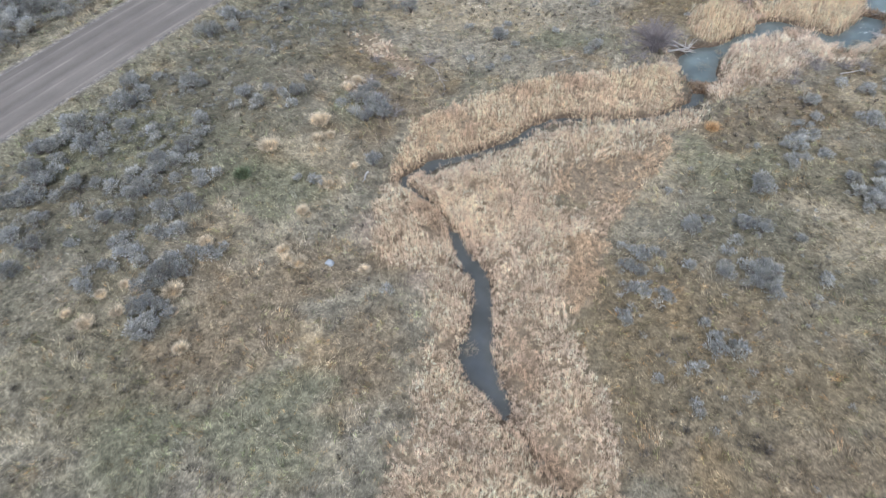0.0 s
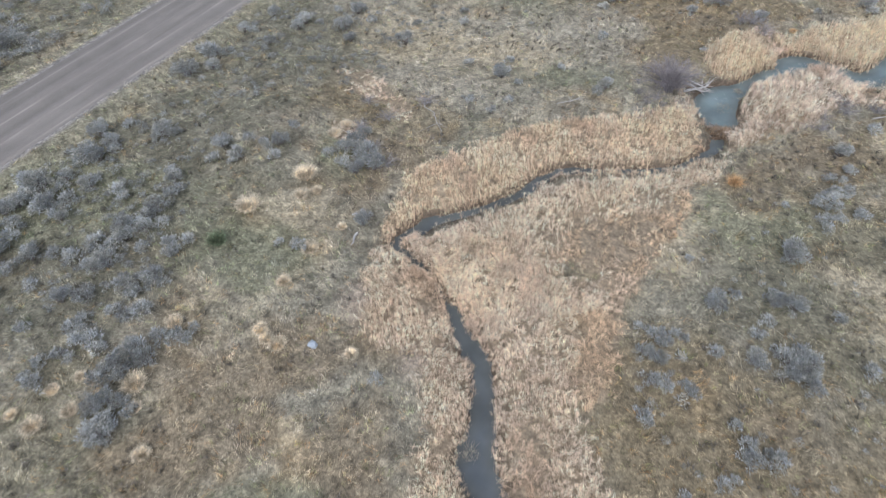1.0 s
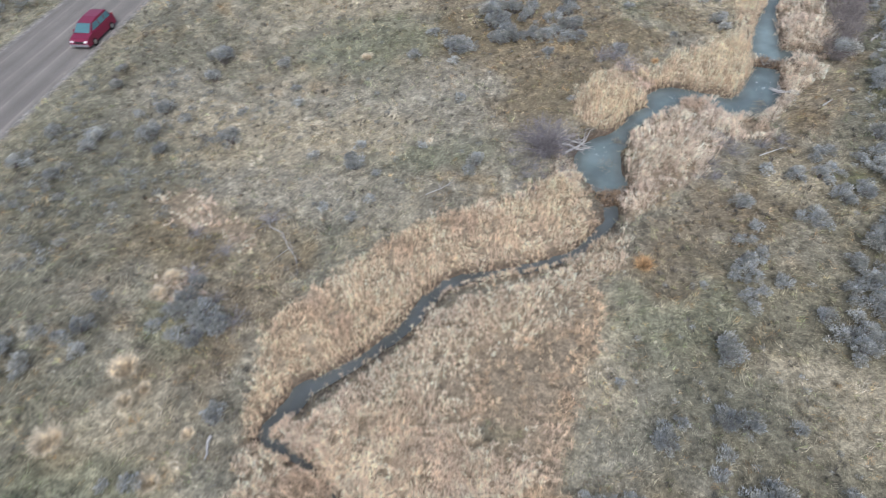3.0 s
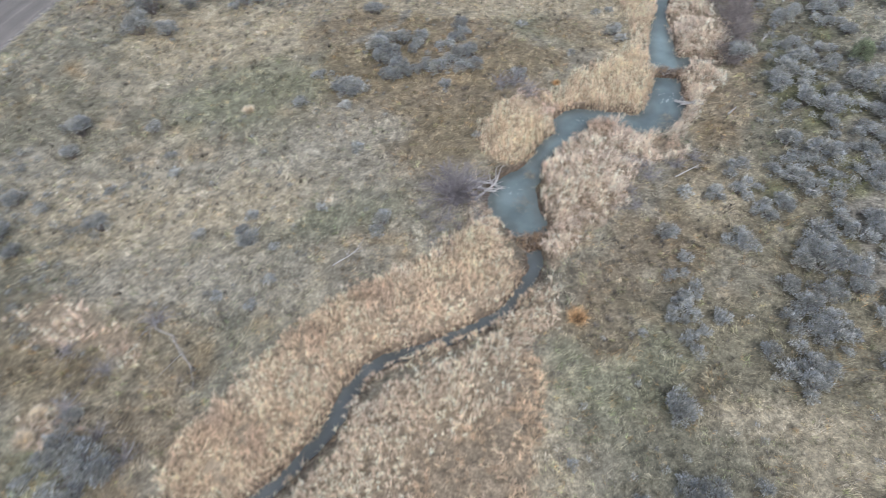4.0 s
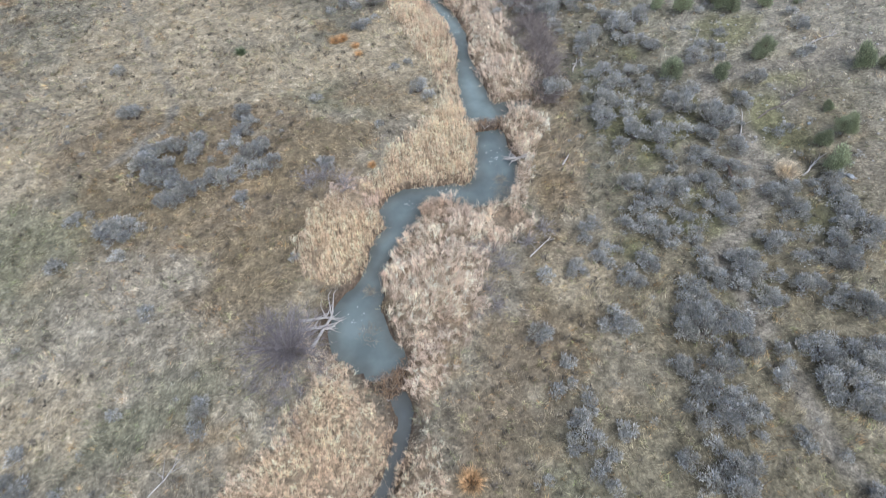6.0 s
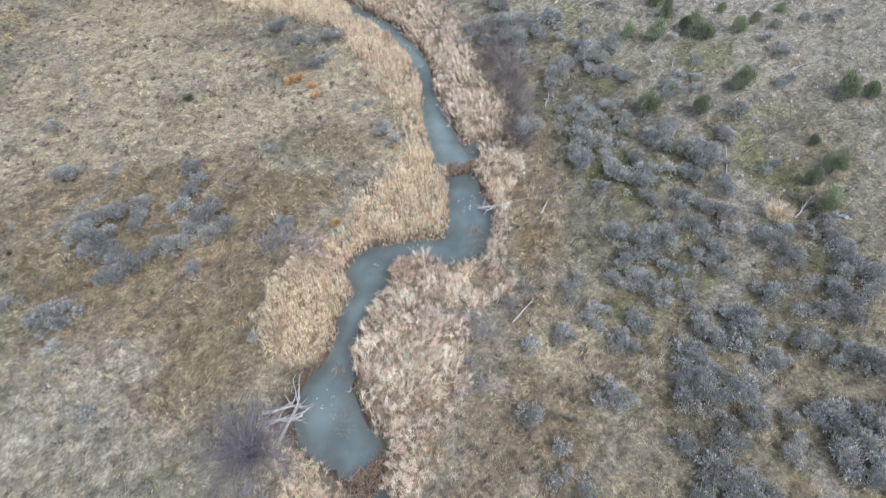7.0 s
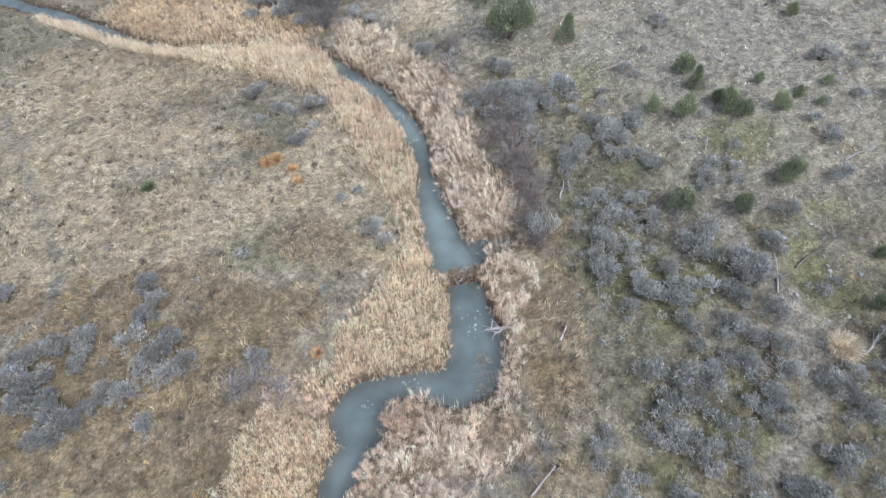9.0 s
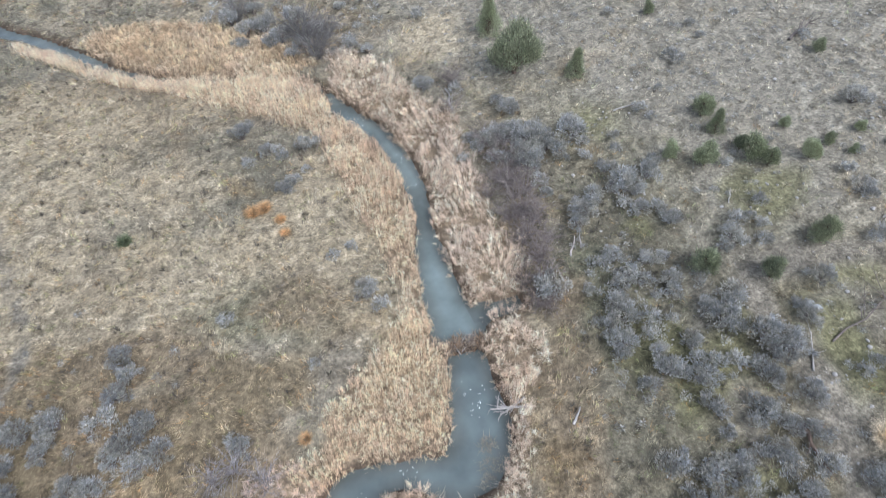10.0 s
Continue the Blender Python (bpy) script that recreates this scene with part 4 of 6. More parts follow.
SAGE_TERRACE_B = [(-33.4, 12.7, 0.36), (-35.1, 13.1, 0.67), (-26.7, 13.3, 0.32), (-28.4, 13.3, 0.53), (-25.9, 13.4, 0.38), (-24.0, 13.4, 0.37), (-36.6, 13.7, 0.60), (-23.4, 13.8, 0.43), (-33.1, 13.8, 0.51), (-22.9, 14.0, 0.37), (-25.4, 14.1, 0.50), (-35.3, 14.3, 0.45), (-32.2, 14.5, 0.36), (-26.5, 14.6, 0.39), (-27.2, 14.7, 0.52), (-29.4, 14.7, 0.47), (-31.2, 14.8, 0.42), (-23.1, 14.8, 0.25), (-37.9, 15.1, 0.61), (-36.1, 15.1, 0.46), (-29.0, 15.3, 0.61), (-37.4, 15.4, 0.55), (-26.6, 15.6, 0.39), (-30.4, 15.6, 0.35), (-25.9, 15.8, 0.32), (-26.4, 16.0, 0.52), (-30.7, 16.1, 0.42), (-37.2, 16.2, 0.55), (-35.7, 16.3, 0.46), (-29.9, 16.5, 0.42), (-34.2, 16.6, 0.53), (-13.6, 16.6, 0.37), (-35.6, 16.8, 0.62)]
SAGE_TERRACE_C = [(-28.2, 16.9, 0.34), (-29.6, 17.1, 0.55), (-37.1, 17.1, 0.48), (-26.7, 17.6, 0.40), (-30.2, 17.7, 0.56), (-37.4, 17.7, 0.72), (-35.2, 17.9, 0.46), (-27.3, 17.9, 0.40), (-29.2, 18.0, 0.49), (-36.3, 18.4, 0.39), (-26.6, 18.6, 0.40), (-28.6, 18.8, 0.35), (-29.8, 19.0, 0.42), (-36.6, 19.1, 0.48), (-35.0, 19.3, 0.54), (-29.6, 19.5, 0.57), (-32.3, 19.6, 0.37), (-33.0, 19.8, 0.45), (-36.9, 20.4, 0.40), (-30.2, 20.9, 0.29), (-29.7, 21.1, 0.43), (-36.8, 21.2, 0.65), (-22.8, 21.3, 0.26), (-36.2, 21.3, 0.48), (-21.9, 21.6, 0.39), (-30.8, 22.0, 0.52), (-36.1, 22.3, 0.41), (-36.8, 22.8, 0.50), (-38.1, 23.1, 0.59), (-52.0, 23.4, 0.58), (-29.8, 24.4, 0.37), (-37.2, 24.6, 0.42), (-28.6, 24.8, 0.30)]
SAGE_TERRACE_D = [(-34.4, 25.0, 0.65), (-35.1, 25.1, 0.33), (-33.7, 25.1, 0.40), (-51.8, 25.4, 0.71), (-28.6, 25.4, 0.45), (-20.0, 25.4, 0.52), (-54.1, 25.5, 0.84), (-30.3, 25.7, 0.54), (-26.9, 26.7, 0.37), (-27.9, 26.9, 0.38), (-29.2, 26.9, 0.38), (-54.0, 27.6, 0.73), (-56.4, 27.7, 0.76), (-27.5, 27.8, 0.53), (-23.6, 28.7, 0.44), (-22.6, 28.8, 0.54), (-53.5, 28.8, 0.62), (-24.8, 29.0, 0.38), (-27.9, 29.7, 0.31), (-21.9, 29.8, 0.73), (-24.1, 30.1, 0.53), (-22.9, 30.2, 0.83), (-24.0, 30.9, 0.55), (-37.9, 30.9, 0.81), (-24.0, 32.2, 0.47), (-36.9, 32.4, 0.56), (-38.1, 33.5, 0.75)]
SAGE_MEADOW = [(1.9, 36.8, 0.20), (-35.5, 37.1, 0.50), (-38.4, 37.7, 0.52), (-37.5, 37.8, 0.35), (-17.6, 38.7, 0.36), (-19.6, 39.3, 0.37), (-35.0, 40.0, 0.51), (-17.1, 40.5, 0.36), (-38.0, 40.9, 0.54), (-35.0, 41.1, 0.61), (-31.3, 41.6, 0.51), (-34.2, 41.8, 0.35), (-32.4, 42.6, 0.78), (-17.3, 42.8, 0.30), (-18.8, 43.2, 0.62), (-11.4, 43.7, 0.45), (-21.8, 43.8, 0.40), (-19.3, 44.0, 0.47), (-34.1, 44.1, 0.36), (-27.9, 44.4, 0.77), (-11.2, 44.6, 0.53), (-18.9, 45.1, 0.40), (-31.3, 45.1, 0.44), (-32.9, 45.3, 0.63), (-15.0, 45.6, 0.32), (-36.6, 46.2, 0.47), (-28.4, 47.4, 0.36), (-37.2, 48.1, 0.39), (-24.6, 48.7, 0.44), (-31.4, 49.6, 0.57), (-25.4, 50.2, 0.36), (-13.4, 50.6, 0.43), (-31.4, 51.6, 0.87)]
SAGE_MEADOW_B = [(-5.8, 51.7, 0.31), (-27.1, 52.7, 0.48), (-14.5, 54.5, 0.43), (-17.7, 54.7, 0.44), (-14.2, 55.7, 0.37), (-14.8, 56.1, 0.89), (-14.2, 56.1, 0.84), (-15.2, 56.4, 0.47), (-16.9, 57.6, 0.39), (-16.6, 58.1, 0.31), (-3.0, 58.4, 0.38), (1.2, 60.8, 0.31), (-30.9, 62.6, 1.14), (-29.2, 63.0, 0.86), (-2.2, 64.7, 0.41)]
SAGE_MEADOW_C = [(-31.0, 65.5, 1.54), (-24.9, 66.8, 0.48), (-28.6, 66.8, 0.68), (-24.2, 67.6, 0.67), (-23.3, 67.8, 0.48), (-26.2, 68.6, 0.69), (-27.9, 68.6, 0.70), (-27.4, 69.6, 0.81), (-25.1, 70.2, 0.70), (-26.4, 70.3, 1.27), (-14.4, 71.5, 0.49), (2.6, 73.1, 0.49), (-26.2, 73.5, 0.42), (2.9, 76.6, 0.43), (2.3, 76.8, 0.53), (1.6, 79.4, 0.54)]
SAGE_NEAR = [(2.7, 16.4, 0.22), (2.5, 16.7, 0.27), (0.7, 17.4, 0.27), (1.9, 18.6, 0.34), (2.3, 18.9, 0.22), (-1.5, 19.9, 0.28), (-1.8, 20.1, 0.40), (2.8, 20.1, 0.46), (2.5, 20.1, 0.34), (3.7, 20.4, 0.46), (3.3, 20.7, 0.29), (2.5, 20.8, 0.41), (1.9, 21.5, 0.29), (-1.2, 22.0, 0.35), (-1.8, 22.1, 0.41), (-0.1, 22.1, 0.36), (-0.5, 22.5, 0.30), (-2.0, 23.3, 0.48), (-2.6, 23.5, 0.49), (-2.1, 24.4, 0.56), (-2.8, 24.7, 0.37), (4.7, 24.7, 0.44), (0.4, 24.8, 0.44), (-3.3, 25.0, 0.25), (3.8, 25.0, 0.51), (2.3, 25.1, 0.38), (-1.6, 25.1, 0.31), (-1.1, 25.1, 0.25), (4.4, 25.3, 0.51), (2.0, 25.3, 0.51), (3.4, 25.8, 0.58), (4.1, 25.8, 0.64), (4.0, 26.4, 0.45)]
SAGE_NEAR_B = [(6.8, 26.6, 0.40), (1.9, 26.7, 0.39), (2.3, 27.7, 0.40), (-0.3, 27.8, 0.59), (-0.1, 28.4, 0.40), (0.6, 28.8, 0.34), (2.5, 29.1, 0.61), (3.4, 29.2, 0.55), (5.4, 29.4, 0.35), (2.3, 29.7, 0.34), (-2.1, 30.4, 0.28), (12.5, 30.8, 0.45), (12.5, 31.3, 0.50), (13.1, 31.3, 0.57), (13.8, 31.6, 0.40), (13.0, 31.7, 0.51), (12.3, 31.7, 0.28), (13.5, 32.2, 0.40), (2.7, 32.5, 0.54), (2.7, 32.9, 0.66), (8.4, 33.4, 0.37), (13.5, 33.8, 0.29), (8.7, 34.0, 0.53), (9.2, 34.0, 0.38), (8.3, 34.3, 0.32), (9.3, 34.5, 0.49), (7.9, 34.6, 0.46), (9.8, 34.6, 0.38), (12.2, 34.6, 0.40), (15.7, 34.7, 0.48), (8.6, 34.7, 0.43), (9.2, 34.9, 0.49), (12.4, 35.1, 0.34)]
SAGE_NEAR_C = [(15.2, 35.3, 0.48), (15.8, 35.4, 0.61), (16.5, 35.4, 0.55), (10.8, 35.5, 0.28), (7.4, 35.6, 0.47), (4.2, 35.6, 0.41), (8.9, 35.8, 0.44)]
SAGE_SLOPE = [(14.9, 36.0, 0.48), (17.3, 36.0, 0.44), (16.1, 36.1, 0.67), (10.1, 36.2, 0.39), (10.9, 36.2, 0.39), (3.9, 36.3, 0.31), (11.4, 36.3, 0.40), (4.2, 36.5, 0.36), (14.9, 36.6, 0.60), (17.1, 36.7, 0.69), (10.6, 36.7, 0.45), (9.6, 36.8, 0.39), (4.8, 36.8, 0.31), (8.9, 36.8, 0.38), (16.1, 36.8, 0.56), (11.3, 36.9, 0.40), (10.1, 37.0, 0.50), (18.1, 37.3, 0.51), (5.6, 37.4, 0.26), (9.0, 37.4, 0.44), (4.1, 37.4, 0.26), (16.9, 37.5, 0.50), (13.2, 37.5, 0.47), (10.8, 37.5, 0.51), (3.4, 37.5, 0.31), (5.8, 37.5, 0.43), (15.8, 37.5, 0.56), (10.0, 37.6, 0.45), (4.5, 37.7, 0.37), (14.0, 37.9, 0.30), (9.5, 38.0, 0.39), (3.5, 38.0, 0.31), (4.2, 38.1, 0.42)]
SAGE_SLOPE_B = [(15.7, 38.2, 0.68), (10.4, 38.3, 0.51), (10.0, 38.3, 0.45), (15.1, 38.5, 0.49), (14.1, 38.5, 0.42), (4.0, 38.6, 0.32), (11.8, 38.6, 0.35), (4.3, 38.7, 0.43), (4.9, 38.8, 0.27), (11.1, 38.8, 0.58), (19.3, 38.9, 0.46), (12.6, 39.0, 0.54), (18.9, 39.0, 0.66), (9.7, 39.2, 0.34), (11.8, 39.3, 0.41), (13.3, 39.3, 0.36), (4.9, 39.3, 0.38), (9.6, 39.5, 0.52), (19.2, 39.6, 0.40), (17.7, 39.9, 0.40), (18.3, 40.0, 0.33), (13.5, 40.2, 0.37), (18.6, 40.2, 0.46), (4.0, 40.2, 0.38), (4.7, 40.4, 0.27), (13.2, 40.4, 0.53), (12.5, 40.6, 0.37), (11.6, 40.7, 0.84), (15.9, 40.8, 0.33), (17.9, 40.9, 0.40), (15.5, 40.9, 0.38), (13.1, 41.0, 0.48), (17.1, 41.1, 0.56)]
SAGE_SLOPE_C = [(10.7, 41.1, 0.52), (15.0, 41.1, 0.33), (19.9, 41.2, 0.48), (15.4, 41.2, 0.55), (4.9, 41.3, 0.39), (10.9, 41.3, 0.41), (17.7, 41.3, 0.40), (11.5, 41.4, 0.52), (19.5, 41.6, 0.47), (12.0, 41.6, 0.57), (12.7, 41.8, 0.47), (20.1, 41.9, 0.55), (21.2, 41.9, 0.49), (11.1, 42.0, 0.36), (11.5, 42.0, 0.57), (21.9, 42.0, 0.42), (16.5, 42.0, 0.39), (19.1, 42.1, 0.47), (8.2, 42.2, 0.59), (14.7, 42.2, 0.44), (12.5, 42.3, 0.47), (15.3, 42.5, 0.55), (7.4, 42.5, 0.41), (18.2, 42.6, 0.40), (11.8, 42.6, 0.42), (22.1, 42.6, 0.71), (20.2, 42.7, 0.54), (13.7, 42.7, 0.38), (8.2, 42.8, 0.25), (14.7, 42.8, 0.33), (16.1, 42.8, 0.34), (12.4, 42.9, 0.58), (4.4, 43.0, 0.58)]
SAGE_SLOPE_D = [(15.3, 43.0, 0.55), (8.2, 43.1, 0.40), (21.0, 43.2, 0.49), (13.8, 43.2, 0.49), (21.9, 43.5, 0.43), (15.8, 43.5, 0.62), (13.5, 43.6, 0.32), (17.2, 43.7, 0.46), (21.6, 43.8, 0.55), (15.4, 43.9, 0.50), (18.5, 43.9, 0.35), (17.8, 44.0, 0.46), (13.7, 44.1, 0.38), (10.3, 44.1, 0.31), (17.2, 44.5, 0.35), (10.0, 44.5, 0.47), (22.0, 44.5, 0.50), (9.5, 44.6, 0.31), (19.9, 44.7, 0.30), (11.3, 44.8, 0.42), (14.0, 44.8, 0.38), (21.8, 45.0, 0.37), (10.1, 45.0, 0.42), (11.3, 45.2, 0.53), (19.9, 45.2, 0.54), (19.3, 45.2, 0.30), (22.2, 45.2, 0.50), (14.2, 45.5, 0.39), (11.2, 45.7, 0.37), (12.8, 45.8, 0.44), (16.3, 45.9, 0.40), (8.0, 45.9, 0.26), (7.3, 45.9, 0.31)]
SAGE_SLOPE_E = [(9.4, 45.9, 0.36), (22.6, 46.0, 0.51), (19.6, 46.0, 0.48), (14.5, 46.1, 0.39), (9.0, 46.2, 0.47), (7.7, 46.2, 0.51), (6.0, 46.3, 0.45), (21.5, 46.3, 0.31), (13.5, 46.4, 0.39), (12.8, 46.4, 0.49), (20.4, 46.4, 0.49), (10.2, 46.5, 0.32), (19.6, 46.5, 0.61), (17.0, 46.6, 0.53), (16.3, 46.7, 0.35), (9.6, 46.7, 0.42), (14.6, 46.9, 0.40), (19.3, 46.9, 0.36), (12.3, 47.0, 0.38), (13.1, 47.1, 0.44), (16.0, 47.3, 0.41), (17.2, 47.4, 0.47), (11.7, 47.4, 0.38), (12.5, 47.5, 0.55), (14.4, 47.6, 0.40), (18.5, 47.7, 0.42), (9.0, 47.8, 0.37), (11.5, 48.0, 0.38), (18.2, 48.1, 0.42), (14.0, 48.3, 0.45), (9.8, 48.5, 0.43), (13.5, 48.5, 0.45), (15.2, 48.5, 0.46)]
SAGE_SLOPE_F = [(12.5, 48.5, 0.45), (9.3, 48.5, 0.38), (17.2, 48.6, 0.48), (18.9, 48.8, 0.37), (13.2, 48.9, 0.40), (10.0, 48.9, 0.27), (17.1, 49.1, 0.54), (15.3, 49.2, 0.47), (16.6, 49.3, 0.36), (18.9, 49.4, 0.31), (15.7, 49.4, 0.47), (14.0, 49.4, 0.46), (14.5, 49.5, 0.70), (18.2, 49.7, 0.49), (19.9, 50.1, 0.38), (22.3, 50.2, 0.39), (13.0, 50.3, 0.63), (17.0, 50.4, 0.42), (17.9, 50.4, 0.61), (23.0, 50.4, 0.33), (19.9, 50.5, 0.50), (15.8, 50.5, 0.36), (17.7, 51.0, 0.43), (16.1, 51.5, 0.42), (18.9, 51.6, 0.50), (15.9, 52.0, 0.43)]
SAGE_HILL = [(18.8, 52.3, 0.51), (19.7, 52.4, 0.64), (20.7, 52.4, 0.59), (18.0, 52.9, 0.44), (20.6, 52.9, 0.59), (22.1, 52.9, 0.33), (16.4, 53.0, 0.68), (17.3, 53.3, 0.44), (19.9, 53.4, 0.72), (22.1, 53.4, 0.47), (15.9, 53.5, 0.43), (14.3, 53.7, 0.43), (16.8, 53.8, 0.44), (22.0, 53.9, 0.41), (15.3, 53.9, 0.62), (19.1, 54.2, 0.46), (17.1, 54.5, 0.51), (23.9, 54.5, 0.49), (15.4, 54.8, 0.50), (19.0, 54.8, 0.72), (27.7, 55.0, 0.44), (27.2, 55.0, 0.33), (18.8, 55.5, 0.53), (14.0, 55.6, 0.44), (19.9, 55.6, 0.67), (15.7, 55.8, 0.38), (14.4, 56.0, 0.70), (16.2, 56.4, 0.46), (14.4, 57.0, 0.51), (28.8, 57.0, 0.39), (15.2, 57.1, 0.65), (17.9, 57.3, 0.40), (23.2, 57.4, 0.43)]
SAGE_HILL_B = [(28.9, 57.5, 0.54), (18.3, 57.8, 0.47), (22.3, 57.9, 0.36), (15.2, 57.9, 0.59), (33.5, 58.0, 0.42), (21.4, 58.0, 0.42), (23.6, 58.2, 0.33), (17.2, 58.3, 0.41), (22.0, 58.4, 0.57), (16.0, 58.7, 0.47), (29.1, 58.8, 0.39), (32.0, 58.9, 0.41), (23.6, 59.0, 0.29), (16.7, 59.0, 0.48), (18.6, 59.1, 0.35), (14.6, 59.1, 0.33), (22.8, 59.2, 0.47), (17.8, 59.2, 0.48), (24.4, 59.5, 0.37), (30.4, 59.5, 0.28), (12.9, 59.9, 0.89), (15.9, 60.1, 0.41), (34.7, 60.2, 0.26), (16.4, 60.3, 0.55), (20.2, 60.7, 0.51), (20.6, 60.7, 0.36), (33.6, 60.9, 0.30), (20.1, 61.3, 0.29), (20.1, 61.8, 0.44), (35.1, 61.8, 0.31), (33.3, 62.0, 0.35), (19.4, 62.2, 0.51), (24.6, 62.3, 0.35)]
SAGE_HILL_C = [(32.6, 62.5, 0.69), (5.0, 62.7, 0.43), (16.2, 63.0, 0.58), (18.8, 63.0, 0.44), (19.8, 63.2, 0.52), (16.6, 63.5, 0.80), (17.5, 63.6, 0.51), (4.8, 63.8, 0.69), (19.0, 63.8, 0.52), (19.6, 63.9, 0.68), (20.9, 63.9, 0.61), (17.9, 64.2, 0.52), (21.6, 64.5, 0.39), (19.3, 65.4, 0.54), (26.5, 66.2, 0.38), (20.4, 66.4, 0.39), (3.8, 66.9, 0.36), (18.8, 66.9, 0.39), (4.8, 67.1, 0.37), (21.1, 67.3, 0.32), (23.5, 67.5, 0.33), (19.4, 67.8, 0.40), (17.7, 68.0, 0.63), (34.3, 68.1, 0.43), (15.8, 68.1, 0.78), (23.3, 68.2, 0.42), (16.5, 68.4, 0.62), (19.3, 68.7, 0.89), (25.2, 69.2, 0.26), (17.3, 69.3, 0.79), (19.5, 69.8, 0.58), (16.7, 69.9, 0.72), (27.4, 70.4, 0.43)]
SAGE_HILL_D = [(16.0, 70.7, 0.65), (15.5, 71.0, 0.73), (27.3, 71.2, 0.40), (29.9, 71.6, 0.31), (32.7, 72.2, 0.31), (17.2, 72.8, 0.59), (30.0, 73.0, 0.32), (3.2, 73.4, 0.50), (26.7, 77.2, 0.36)]
SAGE_FOOT = [(17.0, 72.9, 0.60), (16.8, 74.0, 0.43), (17.4, 70.3, 0.57), (17.3, 69.3, 0.56), (16.6, 70.9, 0.49), (15.7, 71.3, 0.49), (14.7, 70.9, 0.65), (14.0, 70.7, 0.48), (16.1, 69.1, 0.64), (16.7, 68.4, 0.55), (17.4, 68.6, 0.56), (14.5, 69.6, 0.48), (15.0, 68.9, 0.47), (16.0, 67.5, 0.46), (15.9, 66.6, 0.46), (15.9, 65.7, 0.38), (15.0, 76.6, 0.45), (13.6, 78.1, 0.55), (13.9, 71.9, 0.49), (13.0, 70.4, 0.40)]
SAGE_BEND = [(3.1, 93.9, 0.91), (4.0, 91.5, 0.87), (5.4, 91.5, 0.97), (6.2, 89.2, 0.94), (7.6, 91.0, 0.87), (7.6, 87.6, 0.82), (8.7, 88.5, 0.74), (5.1, 94.7, 0.72), (5.3, 89.0, 0.74), (3.3, 90.2, 0.66), (6.5, 87.0, 0.63), (11.3, 90.7, 0.48), (10.5, 85.5, 0.62), (11.4, 84.1, 0.52), (9.2, 85.4, 0.44), (13.3, 78.3, 0.55), (1.2, 78.8, 0.69), (3.1, 75.7, 0.44), (4.6, 76.3, 0.52), (5.3, 76.3, 0.44), (2.7, 72.8, 0.48), (4.1, 74.2, 0.35), (1.0, 76.0, 0.44)]
SAGE_GROVE = [(-13.9, 56.6, 0.44), (-7.9, 56.8, 0.47), (-12.0, 57.6, 0.54), (-11.4, 57.8, 0.59), (-10.5, 58.0, 0.49), (-11.1, 58.1, 0.84), (-2.7, 58.1, 0.51), (-10.0, 58.5, 0.49), (-8.4, 58.5, 0.63), (-9.3, 58.9, 0.64), (-6.7, 59.0, 0.53), (-5.9, 59.2, 0.60), (-11.5, 59.3, 0.60), (-7.6, 59.5, 0.59), (-12.7, 59.6, 0.66), (-7.0, 59.8, 0.69), (-12.3, 60.4, 0.72), (-6.1, 60.5, 0.64), (-10.3, 60.8, 0.51), (-11.6, 60.8, 0.46), (-12.9, 60.8, 0.78), (-9.9, 61.3, 0.51), (-8.3, 61.4, 0.38), (-7.7, 61.5, 0.46), (-11.1, 61.8, 0.63), (-12.6, 61.8, 0.64), (-9.6, 61.9, 0.67), (-11.9, 62.1, 0.48), (-7.2, 62.4, 0.62), (-6.8, 63.2, 0.52), (-6.8, 64.3, 0.59), (-13.4, 66.0, 0.52), (-13.9, 66.1, 0.64)]
DARK = [(3.7, 94.4, 0.76), (7.8, 88.2, 1.19), (8.1, 86.0, 0.97), (9.5, 87.9, 0.74)]
CLUMP = [(-20.4, 16.4, 0.49), (-19.2, 16.1, 0.6), (-19.9, 16.1, 0.48), (-25.7, 22.4, 0.9), (-24.7, 26.5, 0.9), (-23.5, 25.8, 0.49), (-23.9, 25.0, 0.56), (-21.3, 22.0, 0.66), (-21.2, 19.4, 0.51), (-20.8, 24.4, 0.4), (-25.6, 31.0, 0.63), (-25.6, 32.3, 0.56), (-15.6, 17.3, 0.46), (-20.5, 16.4, 0.43), (-23.3, 11.0, 0.72), (-24.9, 10.2, 0.46), (-25.5, 10.0, 0.37), (-26.0, 8.9, 0.43), (-25.4, 7.3, 0.61), (-26.5, 7.2, 0.37), (-24.7, 8.6, 0.49), (-22.6, 10.1, 0.48), (-24.0, 14.4, 0.56), (-20.9, 8.7, 0.52), (21.0, 47.7, 0.87), (-21.2, 54.4, 0.53)]
ORNG = [(-1.0, 37.8, 0.51), (-0.2, 57.6, 0.29), (0.5, 71.7, 0.47), (1.1, 71.8, 0.47), (1.8, 70.6, 0.34), (1.8, 69.6, 0.3)]
